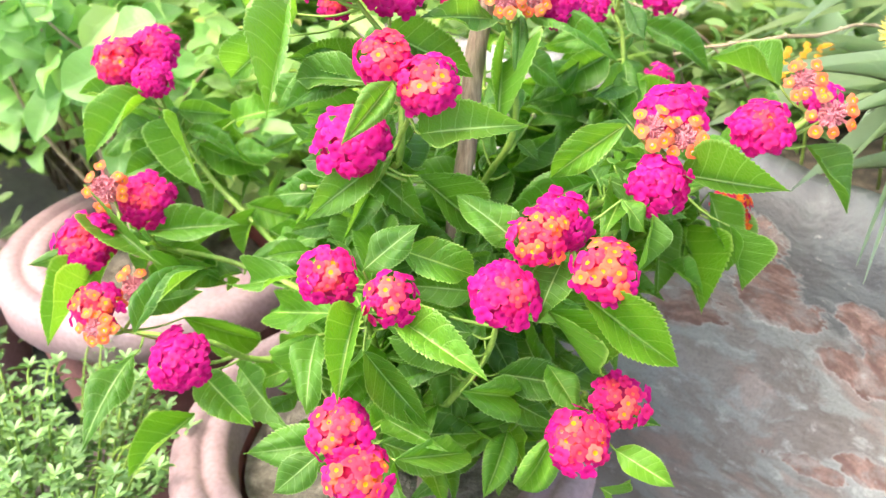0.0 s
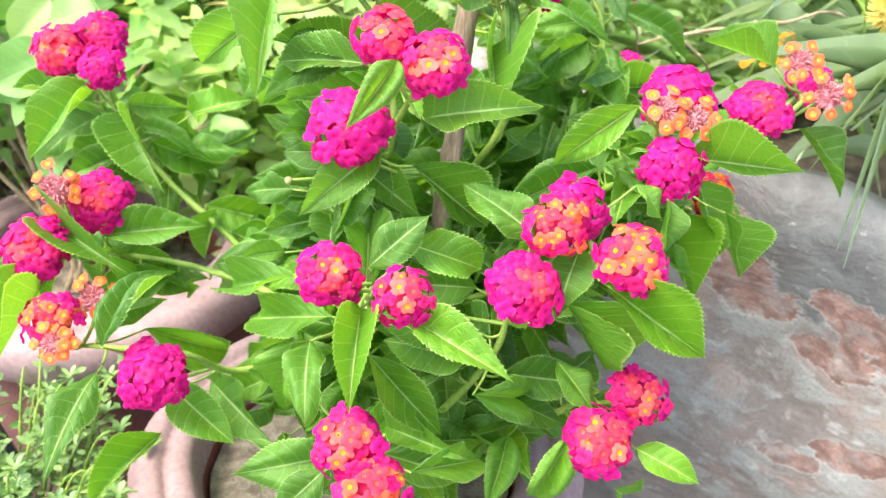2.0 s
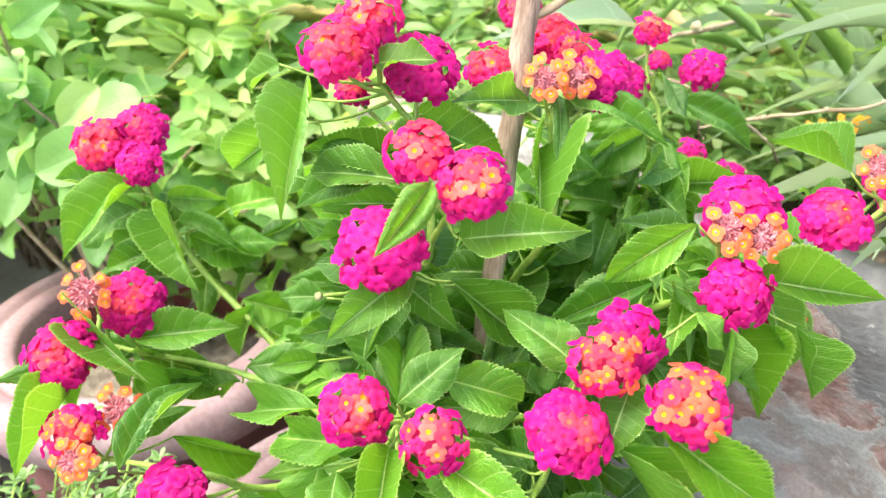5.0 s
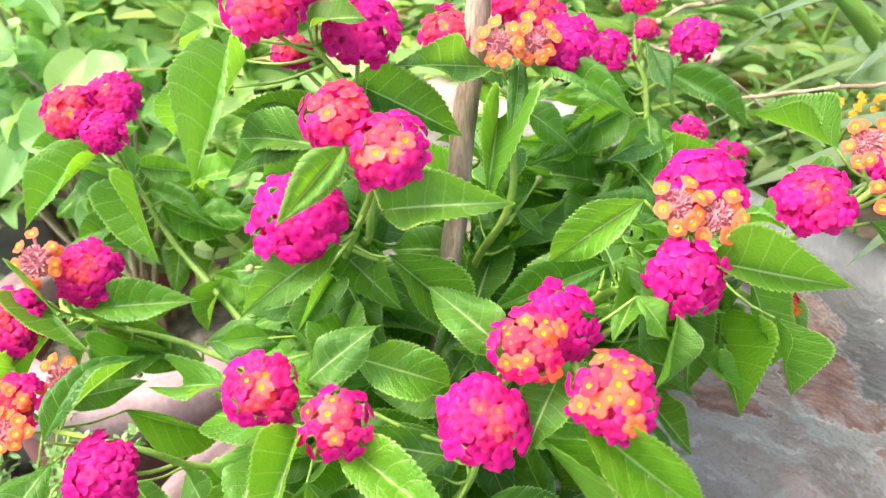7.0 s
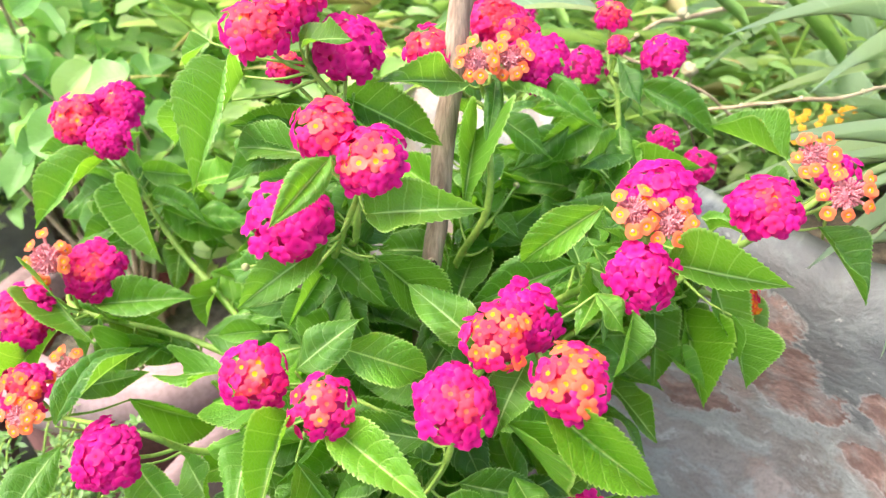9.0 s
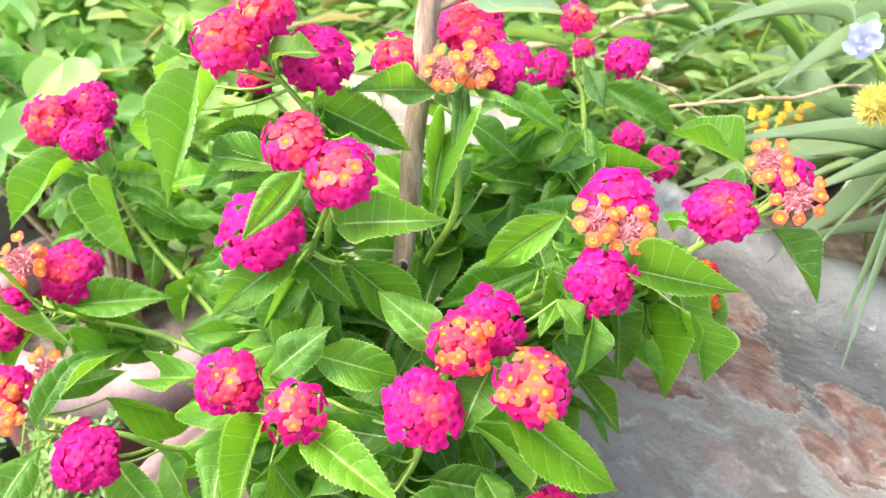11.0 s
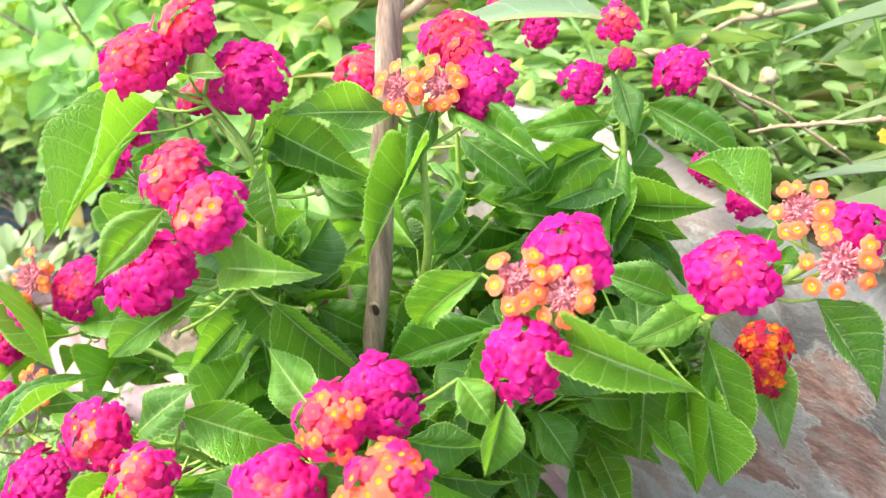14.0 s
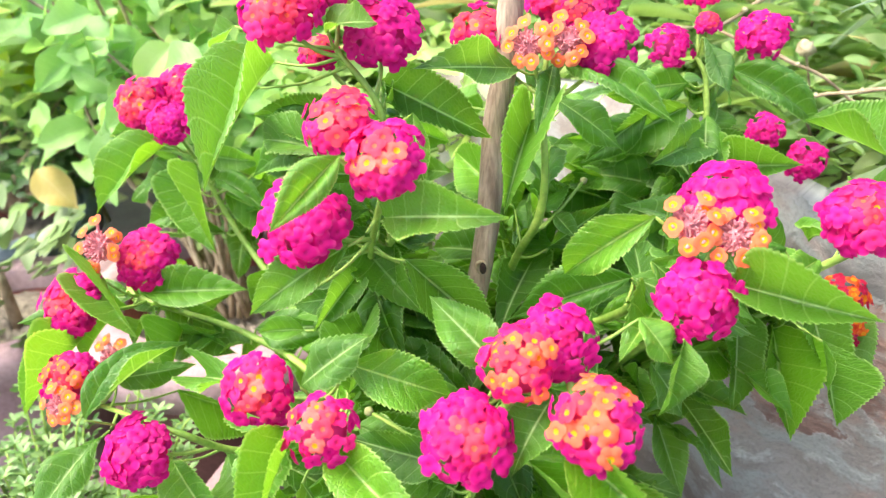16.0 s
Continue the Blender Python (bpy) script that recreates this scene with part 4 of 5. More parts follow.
def hides(mid, m):
    """Whether a leaf at mid would push out in front of the outer leaf or flower at m."""
    d = mid - m
    s = d.dot(INWARD)
    return d.length < 0.012 or (d - INWARD * s).length < 0.034 and s < 0.008


def open_gap(p):
    """Where the shrub thins out and the pots behind show."""
    a, d = Vector((-0.095, 0.42, 0.475)), Vector((-0.035, 0.14, -0.095)).normalized()
    q = p - a
    return (q - d * q.dot(d)).length < 0.034 or p.x > 0.205 and p.z < 0.53


def inner_leaves():
    """Older leaves in pairs down the stems, inside the shrub."""
    r = random.Random(11)
    for bm, path in list(BRANCHES):
        ln = sum((b - a).length for a, b in zip(path, path[1:]))
        pairs = int(ln / 0.0155)
        for i in range(pairs):
            u = 0.18 + 0.66 * i / max(pairs - 1, 1)
            p = path[min(int(u * (len(path) - 1)), len(path) - 1)]
            ang = i * 1.57 + r.uniform(-0.4, 0.4)
            for sgn in (1, -1):
                d = Vector((math.cos(ang) * sgn, math.sin(ang) * sgn, r.uniform(-0.55, 0.25))).normalized()
                size = r.uniform(0.04, 0.064)
                b = p + d * 0.012
                t = b + d * size
                if t.y < path[-1].y - 0.002 and t.y < 0.42 or t.z < 0.31:
                    continue
                mid = (b + t) / 2
                if mid.z > 0.5 and abs(mid.x - 0.035 - (mid.z - 0.526) * 0.11) < 0.032 and mid.y < 0.53:
                    continue
                if open_gap(mid) or any(hides(mid, m) for m, _ in OUTER):
                    continue
                leaf(*b, *t, size * r.uniform(0.42, 0.52), loose=0.6)
    # the shaded depth of the shrub, out to its back
    for i in range(340):
        mid = Vector((r.uniform(-0.17, 0.26), r.uniform(0.42, 0.70), r.uniform(0.33, 0.585)))
        if mid.y > 0.72 - 0.587 * mid.x or mid.z < 0.50 - 0.9 * (mid.y - 0.40) and mid.x < -0.09:
            continue
        if (mid.x - 0.05) ** 2 / 0.045 + (mid.z - 0.46) ** 2 / 0.02 > 1 or open_gap(mid) or any(hides(mid, m) for m, _ in OUTER):
            continue
        p, _ = nearest_stem(mid)
        d = (mid - p)
        if d.length > (0.12 if mid.y > 0.55 else 0.075) or mid.z > 0.5 and abs(mid.x - 0.035 - (mid.z - 0.526) * 0.11) < 0.03 and mid.y < 0.55:
            continue
        d = (d.normalized() + Vector((r.uniform(-0.4, 0.4), -0.2, r.uniform(-0.5, 0.3)))).normalized()
        size = r.uniform(0.045, 0.066)
        leaf(*(mid - d * size * 0.5), *(mid + d * size * 0.5), size * r.uniform(0.40, 0.5), loose=0.75)


inner_leaves()


def buds():
    """Green berries left on bare stalks."""
    for x, y, z, k in ((0.018, 0.463, 0.547, 0), (-0.055, 0.44, 0.555, 0), (-0.030, 0.423, 0.554, 0), (0.116, 0.479, 0.541, 4), (0.085, 0.560, 0.550, 2),
                       (0.002, 0.396, 0.510, 14), (-0.05, 0.38, 0.47, 8), (0.138, 0.679, 0.530, 3), (-0.169, 0.529, 0.422, 10), (0.020, 0.489, 0.598, 1)):
        p = Vector((x, y, z))
        bm = bmesh.new()
        bmesh.ops.create_icosphere(bm, subdivisions=2, radius=0.0022)
        for v in bm.verts:
            v.co *= 1 + 0.12 * noise.noise(v.co * 900)
        part("berry", bm, BUD, lantana, m=Matrix.Translation(p))
        q, _ = min(((s, j) for s, j in STEM_POINTS if j == k), key=lambda s: (s[0] - p).length)
        tube(BRANCHES[k][0], smooth_path([q, q.lerp(p, 0.5) + Vector((0, 0, -0.003)), p], 4), 0.0011, 0.0009, 5)


buds()
for bm, path in BRANCHES:
    part("stem", bm, STEM, lantana)


def stick():
    """The weathered stake that holds the shrub up, with a knot and a side twig."""
    a, b = Vector((0.035, 0.503, 0.526)), Vector((0.051, 0.530, 0.669))
    d = b - a
    ob = root("support_stake", a - d * 2.1, "weathered brown wooden stake with a knot and a side twig", "stake")
    bm = bmesh.new()
    pts = [a + d * u + Vector((0.0018 * noise.noise((u * 3, 0, 0)), 0.0015 * noise.noise((0, u * 3, 0)), 0)) for u in [-2.1 + 0.05 * i for i in range(90)]]
    tube(bm, pts, 0.0058, 0.0066, 16, 0.045, 3)
    for v in bm.verts:
        v.co += Vector((noise.noise(v.co * 260) * 0.0005, noise.noise(v.co * 260 + Vector((9, 0, 0))) * 0.0005, 0))
    part("shaft", bm, WOOD, ob)
    bm = bmesh.new()
    kb = bmesh.ops.create_icosphere(bm, subdivisions=3, radius=0.0034)
    for v in kb["verts"]:
        dent = 0.0016 if v.co.y < -0.0028 else 0
        v.co = a + Vector((0.001 + v.co.x, -0.0062 + v.co.y * 0.5 + dent, 0.001 + v.co.z * 1.3))
    part("knot", bm, TWIG, ob, "raised oval knot")
    # no hollow here: a solid dark lump paints the hole's shade
    bm = bmesh.new()
    bmesh.ops.create_icosphere(bm, subdivisions=2, radius=0.0026)
    for v in bm.verts:
        v.co = a + Vector((0.002 + v.co.x * 0.75, -0.0072 + v.co.y * 0.5, 0.001 + v.co.z * 1.35)) + v.co * 0.25 * noise.noise(v.co * 900)
    part("knot_hole", bm, KNOT, ob, "dark brown lump standing for the shaded hole in the knot")
    e = a + d * 1.0
    bm = bmesh.new()
    tube(bm, smooth_path([e, e + Vector((0.016, 0.0, 0.008)), e + Vector((0.042, 0.004, 0.030)), e + Vector((0.075, 0.010, 0.07))], 5), 0.0030, 0.0018, 7, 0.1)
    part("side_twig", bm, TWIG, ob, "thin grey side twig")


# ---- other plants ----
def spray(origin, tip, count, rad, size, r, droop=0.3, aim=(0.1, -0.5, 0.75), stray=0.7):
    """Leaf poses round a twig from origin to tip."""
    out = []
    o, e = Vector(origin), Vector(tip)
    for i in range(count):
        u = 0.25 + 0.75 * i / max(count - 1, 1)
        p = o.lerp(e, u)
        ang = i * 2.4 + r.uniform(-0.5, 0.5)
        d = Vector((math.cos(ang), math.sin(ang), r.uniform(-0.4, 0.5))) + (e - o).normalized() * 0.4
        d.normalize()
        s = size * r.uniform(0.7, 1.25)
        b = p + d * rad
        n = Vector(aim) + Vector((r.uniform(-stray, stray), r.uniform(-stray, stray), r.uniform(-0.4, 0.4)))
        out.append((b, b + d * s + Vector((0, 0, -droop * s * r.random())), s, n))
    return out


SHRUB_FORMS = ((0.35, 0.3, 0.06, 0.2), (0.15, 0.7, 0.12, -0.3), (0.6, 0.2, 0.06, 0.1), (0.3, 0.9, 0.1, 0.5))


def leafy_shrub(at, label, seed, region, count, size, wide, material, large=()):
    """A loose shrub: thin brown twigs from one foot, with rounded leaves along them."""
    ob = root("garden_shrub", at, label, "shrub", "garden shrubs")
    meshes = [data_mesh("leaf", *leaf_data("elliptic", 16, 3, 0, f, d, w, tw, 0, seed=i), material) for i, (f, d, w, tw) in enumerate(SHRUB_FORMS)]
    r = random.Random(seed)
    foot = Vector(at)
    x0, x1, y0, y1, z0, z1 = region
    for i in range(count):
        tip = Vector((r.uniform(x0, x1), r.uniform(y0, y1), r.uniform(z0, z1)))
        mid = foot.lerp(tip, 0.55) + Vector((r.uniform(-0.05, 0.05), r.uniform(0, 0.06), 0.03))
        path = smooth_path([foot + Vector((r.uniform(-0.03, 0.03), r.uniform(-0.03, 0.03), 0)), mid, tip], 6)
        bm = bmesh.new()
        tube(bm, path, 0.0036, 0.0013, 6, 0.12, i)
        part("stem", bm, TWIG, ob)
        for b, t, s, n in spray(foot.lerp(mid, 0.75), tip, 11, 0.008, size, r, 0.8, stray=0.8):
            if b.z > 0.33:
                place(new("leaf", meshes[r.randrange(4)]), ob, leaf_pose(b, t, s * wide * r.uniform(0.8, 1.15), n))
    for b, t, w in large:
        place(new("leaf", meshes[r.randrange(2)]), ob, leaf_pose(b, t, w, (0.2, -0.75, 0.6)))
        bm = bmesh.new()
        tube(bm, smooth_path([foot, foot.lerp(Vector(b), 0.6) + Vector((0, 0.02, 0.03)), b], 5), 0.0026, 0.0010, 6)
        part("stem", bm, TWIG, ob)


def bedding(name, label, seed, region, sprigs, per, size, width, material, kind="elliptic"):
    """Dense soft foliage of a bed or hedge, past counting."""
    r = random.Random(seed)
    data = [leaf_data(kind, 6, 1, 0, f, d, 0.05, 0.1, 0, seed=i) for i, (f, d) in enumerate(((0.3, 0.3), (0.15, 0.6), (0.4, 0.1)))]
    x0, x1, y0, y1, z0, z1 = region
    mats = []
    for i in range(sprigs):
        tip = Vector((r.uniform(x0, x1), r.uniform(y0, y1), 0))
        tip.z = r.uniform(z0, z1)
        if tip.x < -0.40 and tip.y < 1.3 and tip.z < 0.47:
            continue
        o = tip + Vector((r.uniform(-0.06, 0.06), r.uniform(-0.03, 0.06), -r.uniform(0.08, 0.2)))
        for b, t, s, n in spray(o, tip, per, 0.004, size, r):
            mats.append((r.randrange(3), leaf_pose(b, t, s * width, n)))
    ob = new(name, scattered(name, data, mats, material))
    place(ob)
    tagged(ob, label, "foliage", kind="stuff")


def strap_plant(at, label, blades, seed, length=0.26, aim=-0.5):
    ob = root("strap_leaved_plant", at, label, "plant", "strap leaved plants")
    r = random.Random(seed)
    meshes = [data_mesh("blade", *leaf_data("strap", 14, 2, 0, f, d, 0.02, tw, 0, seed=i), BLADE) for i, (f, d, tw) in enumerate(((0.4, 0.9, 0.2), (0.3, 1.5, -0.3), (0.5, 0.5, 0.4)))]
    base = Vector(at)
    stems = [smooth_path([base, base + Vector((r.uniform(-0.05, 0.05), r.uniform(-0.05, 0.03), 0.1)), base + Vector((r.uniform(-0.12, 0.10), r.uniform(-0.10, 0.05), r.uniform(0.16, 0.27)))], 5) for _ in range(5)]
    for i, s in enumerate(stems):
        bm = bmesh.new()
        tube(bm, s, 0.003, 0.0016, 6, 0.05, i)
        part("stem", bm, STEM, ob)
    for i in range(blades):
        s = stems[i % 5]
        p = s[int(len(s) * r.uniform(0.3, 0.98))]
        ang = r.uniform(0, math.tau)
        ln = length * r.uniform(0.5, 1.0)
        d = Vector((math.cos(ang), math.sin(ang) * 0.8, r.uniform(-0.1, 0.7))).normalized()
        n = Vector((0, aim, 0.9)) + Vector((r.uniform(-0.3, 0.3), r.uniform(-0.3, 0.3), 0))
        place(new("blade", meshes[r.randrange(3)]), ob, leaf_pose(p, p + d * ln, ln * r.uniform(0.042, 0.064), n))
    return ob


def near_blades(ob):
    """Long blades that lean out over the slab."""
    mesh = data_mesh("blade", *leaf_data("strap", 18, 2, 0, 0.35, 0.5, 0.02, 0.15, 0, seed=9), BLADE)
    for b, t, w in (((0.138, 0.640, 0.640), (0.040, 0.612, 0.640), 0.024), ((0.450, 0.700, 0.500), (0.247, 0.595, 0.571), 0.0085), ((0.455, 0.710, 0.490), (0.294, 0.627, 0.544), 0.0080), ((0.450, 0.700, 0.495), (0.280, 0.554, 0.547), 0.0092),
                    ((0.445, 0.700, 0.520), (0.288, 0.536, 0.511), 0.0062), ((0.460, 0.720, 0.430), (0.319, 0.655, 0.456), 0.0095),
                    ((0.420, 0.650, 0.560), (0.319, 0.527, 0.450), 0.0062), ((0.425, 0.655, 0.565), (0.325, 0.522, 0.438), 0.0066)):
        b, t = Vector(b), Vector(t)
        n = Vector((0, -0.4, 0.9)) if t.z > 0.5 else Vector((-0.5, -0.5, 0.6))
        d = (t - b).normalized()
        n = (n - d * n.dot(d)).normalized()
        place(new("blade", mesh), ob, leaf_pose(b, t + n * (t - b).length * 0.25, w, n))


def blue_flower(at):
    """A pale violet trumpet flower with crinkled lobes."""
    ob = root("violet_flower", at, "pale violet blue crinkled trumpet flower", "flower")
    p = Vector(at)
    for i in range(5):
        a = i * math.tau / 5
        d = Vector((math.cos(a), -0.35, math.sin(a))).normalized()
        v, f, u = leaf_data("spoon", 8, 2, 0.05, 0.1, 0.5, 0.25, 0.2, 0, seed=i)
        place(new("petal", data_mesh("petal", v, f, u, VIOLET)), ob, leaf_pose(p, p + d * 0.0125, 0.0165, (0, -1, 0.2)))
    bm = bmesh.new()
    tube(bm, smooth_path([p, p + Vector((0.006, 0.02, -0.008)), p + Vector((0.06, 0.08, -0.06)), p + Vector((0.12, 0.15, -0.23))], 5), 0.0012, 0.0014, 6)
    part("stalk", bm, STEM, ob)


def pompon(at, radius):
    """A round yellow flower head of thin rays."""
    ob = root("yellow_pompon_flower", at, "round spiky yellow pompon flower on a thin stalk", "flower")
    r = random.Random(3)
    c = Vector(at)
    v, f, u = leaf_data("strap", 4, 1, 0, 0.4, 0.3, 0, 0, 0)
    me = data_mesh("ray", v, f, u, YELLOW)
    bm = bmesh.new()
    bmesh.ops.create_icosphere(bm, subdivisions=2, radius=radius * 0.55)
    part("disc", bm, YELLOW, ob, m=Matrix.Translation(c))
    for i in range(320):
        cz = 1 - 1.7 * (i + 0.5) / 320
        th = i * 2.39996
        q = math.sqrt(1 - cz * cz)
        d = (Vector((q * math.cos(th), -0.4 * cz + q * math.sin(th) * 0.9, cz * 0.9 + q * math.sin(th) * 0.3)) + Vector((r.uniform(-0.2, 0.2), r.uniform(-0.2, 0.2), r.uniform(-0.2, 0.2)))).normalized()
        place(new("ray", me), ob, leaf_pose(c + d * radius * 0.35, c + d * radius * r.uniform(0.86, 1.02), radius * 0.115, (d.y, d.z, d.x)))
    bm = bmesh.new()
    tube(bm, smooth_path([c, c + Vector((0.05, 0.05, -0.03)), c + Vector((0.13, 0.15, -0.20))], 5), 0.0012, 0.0014, 6)
    part("stalk", bm, STEM, ob)


def small_yellow(at, r, spread=0.03):
    ob = root("yellow_flower", at, "cluster of small orange yellow flowers", "flower", "small yellow flowers")
    c = Vector(at)
    for i in range(18):
        q = c + Vector((r.uniform(-spread, spread), r.uniform(-0.015, 0.015), r.uniform(-0.012, 0.015)))
        place(new("floret", YFLORET[i % 4]), ob, Matrix.Translation(q) @ Matrix.Rotation(r.uniform(-0.6, 0.2) + 0.9, 4, "X") @ Matrix.Rotation(r.uniform(0, 6), 4, "Z") @ Matrix.Diagonal((0.0036, 0.0036, 0.0036, 1)))
    bm = bmesh.new()
    tube(bm, smooth_path([c, c + Vector((0, 0.02, -0.05)), c + Vector((0.01, 0.03, -0.13))], 4), 0.0014, 0.0016, 5)
    part("stalk", bm, STEM, ob)


YFLORET = floret_set(AMBER, EYE_Y)


def dry_branch():
    ob = root("dry_branch", (0.62, 1.0, 0.42), "bare arching brown branch with pale nodes", "branch")
    r = random.Random(8)
    for pts, r0, r1 in ((((0.62, 1.0, 0.42), (0.46, 0.93, 0.55), (0.34, 0.86, 0.60), (0.22, 0.795, 0.600), (0.165, 0.79, 0.572)), 0.0027, 0.0016),
                        (((0.50, 0.80, 0.45), (0.40, 0.72, 0.56), (0.305, 0.665, 0.575), (0.253, 0.71, 0.553), (0.225, 0.74, 0.535)), 0.0018, 0.0012),
                        (((0.165, 0.75, 0.585), (0.22, 0.73, 0.565), (0.27, 0.735, 0.535), (0.30, 0.75, 0.50)), 0.0014, 0.001),
                        (((0.20, 0.74, 0.572), (0.225, 0.76, 0.54), (0.25, 0.79, 0.49)), 0.0014, 0.001)):
        path = smooth_path(pts, 8)
        bm = bmesh.new()
        path = [q + Vector((noise.noise(q * 40), 0, noise.noise(q * 40 + Vector((5, 0, 0))))) * 0.004 for q in path]
        tube(bm, path, r0, r1, 7, 0.22, 4)
        part("twig", bm, TWIG, ob)
        for p in path[3:-2:5]:
            bm = bmesh.new()
            bmesh.ops.create_icosphere(bm, subdivisions=1, radius=r0 * 1.1)
            part("node", bm, SEED, ob, m=Matrix.Translation(p + Vector((0, -r0 * 0.4, r0 * 0.7))))


def seed_head(at, radius, long=0.06):
    ob = root("seed_head", at, "round dry pale brown seed head", "seed head", "seed heads")
    c = Vector(at)
    bm = bmesh.new()
    bmesh.ops.create_icosphere(bm, subdivisions=3, radius=radius)
    for v in bm.verts:
        v.co *= 1 + 0.3 * noise.noise(v.co * 420) + 0.3 * noise.noise(v.co * 1500)
    part("head", bm, SEED, ob, m=Matrix.Translation(c))
    bm = bmesh.new()
    tube(bm, smooth_path([c, c + Vector((0.1, 0.16, -0.35)) * long, c + Vector((0.3, 0.5, -1)) * long], 4), 0.0009, 0.0011, 5)
    part("stalk", bm, TWIG, ob)


def purslane(at, rad, seed, label):
    """Trailing small-leaved succulent filling its pot; the leaves are past counting."""
    r = random.Random(seed)
    ob = root("trailing_purslane", at, label, "plant", "small succulents")
    data = [leaf_data("spoon", 4, 1, 0, 0.2, d, 0, 0, 0, thick=0.12, seed=i) for i, d in enumerate((0.1, 0.4, -0.2))]
    mats = []
    c = Vector(at)
    for i in range(130):
        a, q = r.uniform(0, math.tau), rad * math.sqrt(r.random())
        o = c + Vector((q * 0.75 * math.cos(a), q * 0.75 * math.sin(a), 0))
        tip = c + Vector((q * 1.25 * math.cos(a), q * 1.25 * math.sin(a), r.uniform(0.03, 0.10)))
        path = smooth_path([o, o.lerp(tip, 0.6) + Vector((0, 0, 0.02)), tip], 4)
        bm = bmesh.new()
        tube(bm, path, 0.0011, 0.0008, 5)
        part("stem", bm, STEM, ob)
        for b, t, s, n in spray(o.lerp(tip, -0.1), tip, 30, 0.002, 0.0110, r, 0.1, (0, -0.2, 1)):
            mats.append((r.randrange(3), leaf_pose(b, t, s * 0.62, n)))
        for k in range(5):
            d = Vector((math.cos(k * 1.26), math.sin(k * 1.26), 0.6)).normalized()
            mats.append((0, leaf_pose(tip, tip + d * 0.010, 0.0065, (0, 0, 1))))
    part_ob = new("leaves", scattered("leaves", data, mats, SUCC))
    place(part_ob, ob)
    tagged(part_ob, "small pale green fleshy leaves", kind="stuff")


def dark_bush(at):
    """A dark green small-leaved bush in the shade of the hedge."""
    r = random.Random(17)
    ob = root("small_bush", at, "dark green small leaved bush in a glazed pot", "bush")
    data = [leaf_data("round", 5, 1, 0, 0.2, d, 0, 0, 0, seed=i) for i, d in enumerate((0.1, 0.4, 0.2))]
    c, mats = Vector(at), []
    for i in range(90):
        tip = c + Vector((r.uniform(-0.2, 0.16), r.gauss(0.04, 0.06), r.uniform(0.03, 0.17)))
        bm = bmesh.new()
        tube(bm, smooth_path([c, c.lerp(tip, 0.5) + Vector((0, 0, 0.02)), tip], 3), 0.0018, 0.001, 5)
        part("stem", bm, TWIG, ob)
        for b, t, s, n in spray(c.lerp(tip, 0.4), tip, 14, 0.003, 0.018, r):
            mats.append((r.randrange(3), leaf_pose(b, t, s * 0.7, n)))
    lv = new("leaves", scattered("leaves", data, mats, DARK))
    place(lv, ob)
    tagged(lv, "small dark green leaves", kind="stuff")


def jade_plant(at, seed, spread, count):
    r = random.Random(seed)
    ob = root("jade_succulent", at, "dull green succulent with thick spoon shaped leaves", "succulent", "jade succulents")
    me = [data_mesh("leaf", *leaf_data("spoon", 8, 2, 0, 0.15, d, 0, 0, 0, thick=0.16, seed=i), JADE) for i, d in enumerate((0.1, 0.5, -0.2))]
    c = Vector(at)
    for i in range(count):
        a = i * 2.4
        q = spread * math.sqrt(r.random())
        p = c + Vector((q * math.cos(a), q * math.sin(a), r.uniform(0.0, 0.09) - (0.06 if q > 0.1 else 0)))
        d = Vector((math.cos(a), math.sin(a), r.uniform(0.3, 1.4))).normalized()
        s = r.uniform(0.028, 0.045)
        place(new("leaf", me[i % 3]), ob, leaf_pose(p, p + d * s, s * 0.78, (-d.x * d.z, -d.y * d.z - 0.2, 1)))
    bm = bmesh.new()
    tube(bm, [c - Vector((0, 0, 0.03)), c + Vector((0, 0, 0.03)), c + Vector((0, 0, 0.07))], 0.008, 0.005, 7)
    part("stem", bm, TWIG, ob)


ground()
slab()
wall_back = back_wall()
pot((-0.025, 0.52, 0.0), 0.170, 0.30, "faded pink clay pot holding the lantana and grey soil", TERRA, TERRA_IN, 0.035, rim_w=0.045)
pot((-0.285, 0.79, 0.0), 0.172, 0.32, "red clay pot with a broad grooved pink rim and dark soil", CLAY, TERRA_IN, 0.06, rim_w=0.052)
pot((-0.33, 0.485, 0.0), 0.100, 0.235, "small faded clay pot full of purslane", TERRA, TERRA_IN, 0.02, rim_w=0.018)
pot((-0.58, 0.785, 0.0), 0.115, 0.26, "pale clay pot with a thick leaved succulent", TERRA, TERRA_IN, 0.03)
pot((-0.725, 0.975, 0.0), 0.125, 0.27, "blue grey glazed pot among the shrubs", GREYPOT, TERRA_IN, 0.05)
stick()
leafy_shrub((-0.30, 0.80, 0.27), "leafy green shrub with rounded leaves and thin brown twigs", 21, (-0.52, -0.13, 0.74, 0.98, 0.38, 0.66), 26, 0.050, 0.60, ROUND,
            (((-0.222, 0.709, 0.573), (-0.275, 0.704, 0.566), 0.036), ((-0.246, 0.680, 0.545), (-0.305, 0.671, 0.526), 0.044), ((-0.244, 0.670, 0.493), (-0.246, 0.699, 0.445), 0.036), ((-0.268, 0.745, 0.572), (-0.303, 0.728, 0.542), 0.030)))
leafy_shrub((-0.56, 1.14, 0.20), "tall pale green shrub with brown twigs behind the pots", 22, (-0.95, -0.34, 0.90, 1.16, 0.44, 0.82), 26, 0.056, 0.50, ROUND)
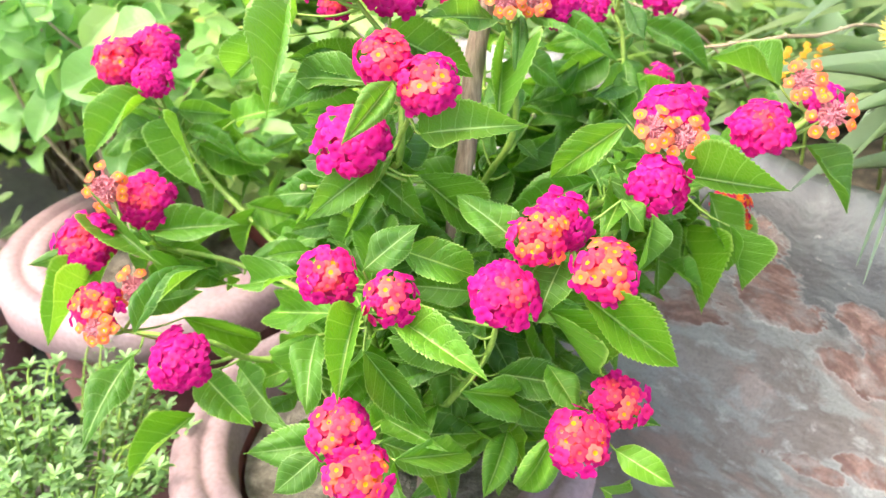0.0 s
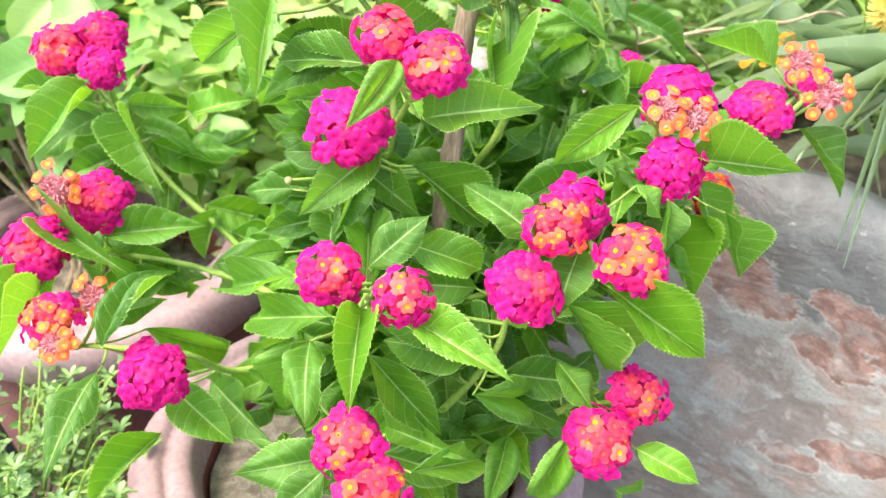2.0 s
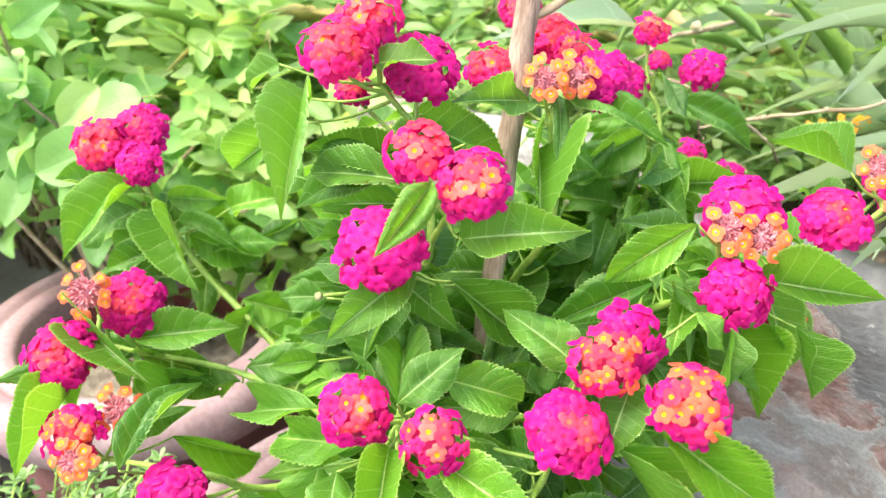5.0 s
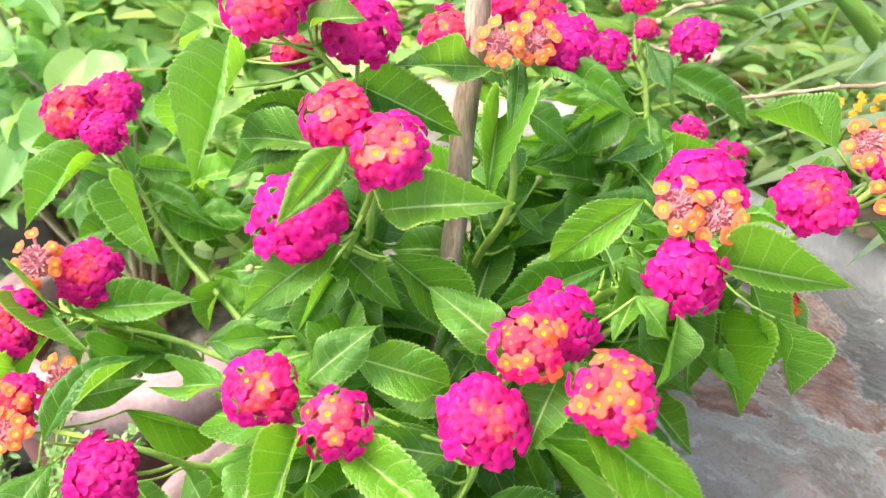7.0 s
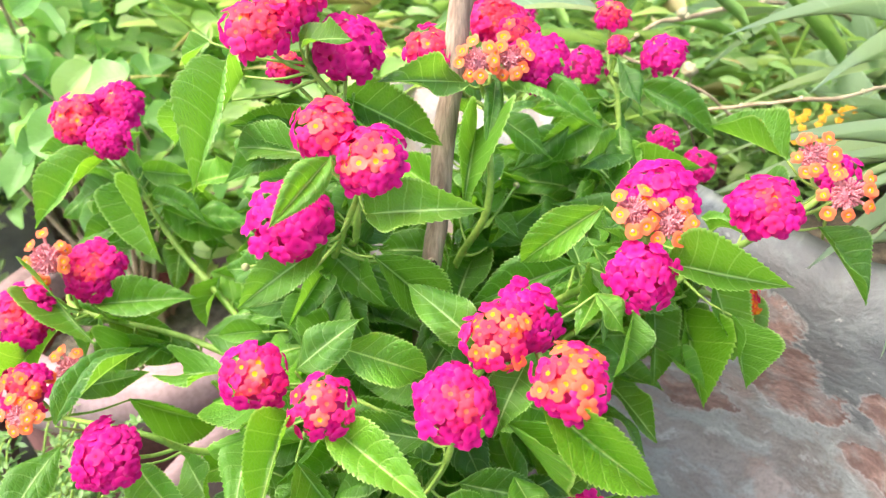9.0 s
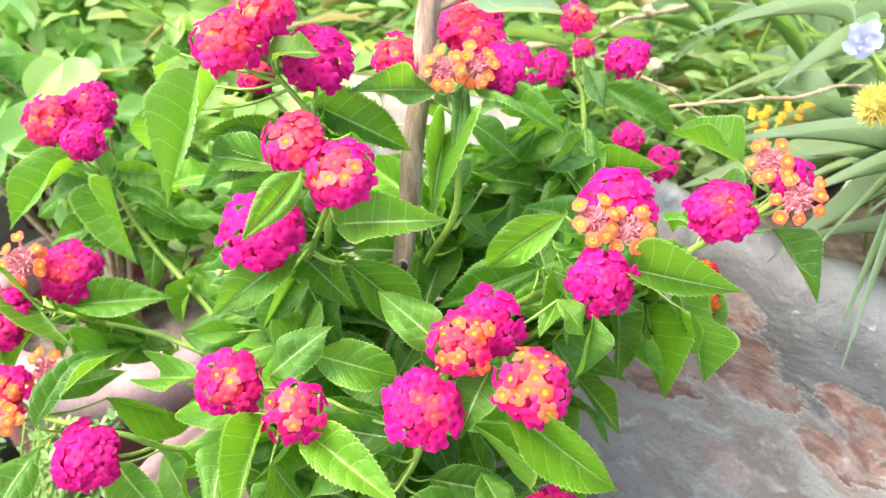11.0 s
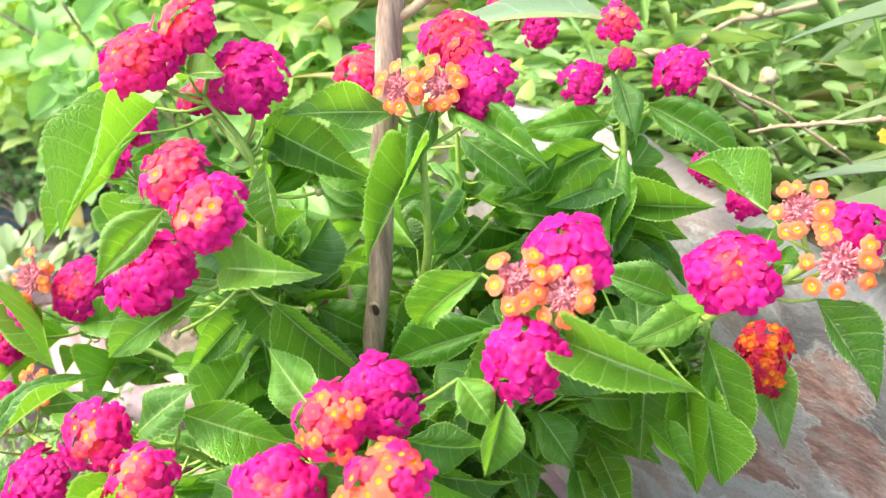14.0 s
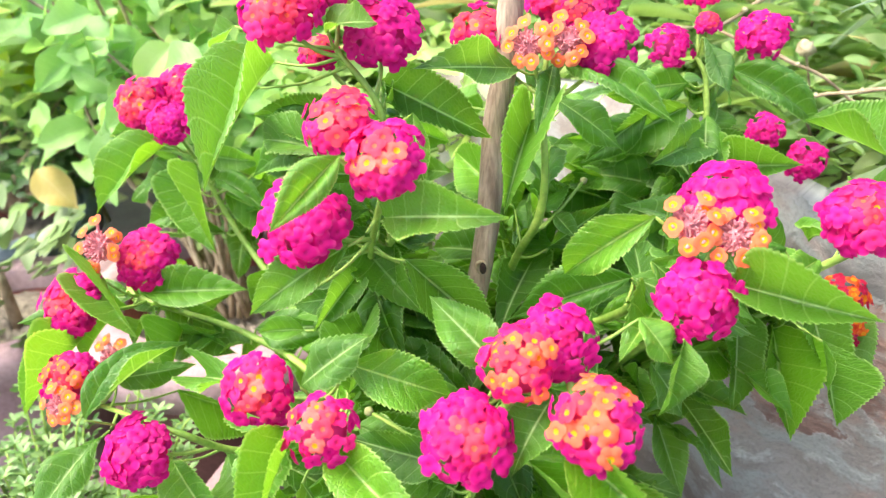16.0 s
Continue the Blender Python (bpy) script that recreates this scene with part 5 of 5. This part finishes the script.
# these leaves carry their sunlight in the lime colour
leafy_shrub((-0.74, 1.16, 0.15), "sunlit shrub with large yellow green leaves", 23, (-0.84, -0.60, 0.96, 1.10, 0.50, 0.72), 7, 0.075, 0.42, LIME,
            (((-0.635, 1.003, 0.540), (-0.669, 0.939, 0.430), 0.052), ((-0.675, 1.019, 0.580), (-0.628, 1.012, 0.532), 0.034)))
purslane((-0.32, 0.485, 0.235), 0.12, 31, "pale green trailing purslane spilling over its pot")
jade_plant((-0.57, 0.785, 0.255), 41, 0.125, 150)
dark_bush((-0.72, 0.99, 0.26))
bedding("bedding_plants", "pale green leafy bedding plants", 51, (-1.6, 1.4, 1.15, 1.6, 0.2, 0.68), 900, 14, 0.055, 0.42, PALE)
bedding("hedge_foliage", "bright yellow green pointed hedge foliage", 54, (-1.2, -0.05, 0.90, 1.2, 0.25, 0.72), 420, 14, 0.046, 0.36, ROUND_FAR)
bedding("bedding_plants", "soft light green leafy plants in the bed behind the slab", 52, (0.0, 1.0, 0.80, 1.15, 0.44, 0.58), 420, 14, 0.030, 0.34, BED)
bedding("grass_blades", "thin pale green grassy blades in the bed", 55, (0.05, 0.95, 0.80, 1.2, 0.48, 0.66), 130, 6, 0.10, 0.05, BED, "strap")
bedding("grass_blades", "thin yellow green grassy stems behind the lantana", 56, (-0.3, 0.2, 0.92, 1.2, 0.42, 0.64), 90, 6, 0.11, 0.045, BED, "strap")
bedding("bedding_plants", "light green leafy sprigs behind the lantana", 57, (-0.22, 0.10, 0.80, 0.96, 0.36, 0.55), 90, 12, 0.042, 0.40, PALE)
bedding("bedding_plants", "light green leafy plants beside the brick wall", 53, (-0.25, 0.16, 0.95, 1.2, 0.30, 0.60), 150, 14, 0.05, 0.30, BED)
near_blades(strap_plant((0.46, 0.72, 0.42), "tall plant with long narrow pale green leaves", 30, 61))
bedding("dry_grass", "pale straw coloured dry grass stalks in the bed", 58, (-0.30, 0.60, 0.86, 1.15, 0.50, 0.66), 26, 4, 0.13, 0.012, STRAW, "strap")
strap_plant((0.40, 0.90, 0.42), "tall plant with narrow grey green leaves", 26, 62)
strap_plant((0.62, 0.62, 0.40), "tall plant with long narrow drooping leaves", 30, 63)
dry_branch()
blue_flower((0.302, 0.56, 0.648))
pompon((0.302, 0.522, 0.621), 0.0155)
yr = random.Random(4)
small_yellow((0.327, 0.722, 0.532), yr, 0.025)
small_yellow((0.36, 0.73, 0.535), yr, 0.02)
small_yellow((0.12, 1.05, 0.60), yr, 0.02)
seed_head((0.235, 0.78, 0.562), 0.0062)
seed_head((0.225, 0.79, 0.608), 0.0042, 0.008)
seed_head((-0.15, 1.0, 0.58), 0.009)


def yellow_leaf():
    v, f, u = leaf_data("ovate", 12, 2, 0, 0.3, 0.5, 0.08, 0.2, 0)
    ob = new("fallen_leaf", data_mesh("fallen_leaf", v, f, u, YELLOWED))
    place(ob, None, leaf_pose((-0.525, 0.84, 0.405), (-0.478, 0.825, 0.365), 0.042, (0.1, -0.8, 0.5)))
    tagged(ob, "large yellowed leaf caught among the pots", "leaf")


yellow_leaf()


def bricks():
    """Courses of brick on the wall; the nearest as pieces of their own."""
    r = random.Random(77)
    shapes = []
    for s in range(4):
        bm = bmesh.new()
        bmesh.ops.create_cube(bm, size=1)
        bmesh.ops.scale(bm, vec=(0.222, 0.03, 0.068), verts=bm.verts)
        bmesh.ops.bevel(bm, geom=list(bm.edges), offset=0.004, segments=1, affect="EDGES")
        for v in bm.verts:
            v.co += Vector((r.uniform(-0.0015, 0.0015), r.uniform(-0.001, 0.001), r.uniform(-0.0015, 0.0015)))
        shapes.append(to_mesh("brick", bm, BRICK, smooth=False))
    for j in range(8):
        for i in range(-9, 10):
            x = i * 0.234 + (0.117 if j % 2 else 0)
            ob = new("brick", shapes[r.randrange(4)])
            place(ob, wall_back, Matrix.Translation((x, 1.668 + r.uniform(-0.003, 0.003), 0.04 + j * 0.08)))


bricks()
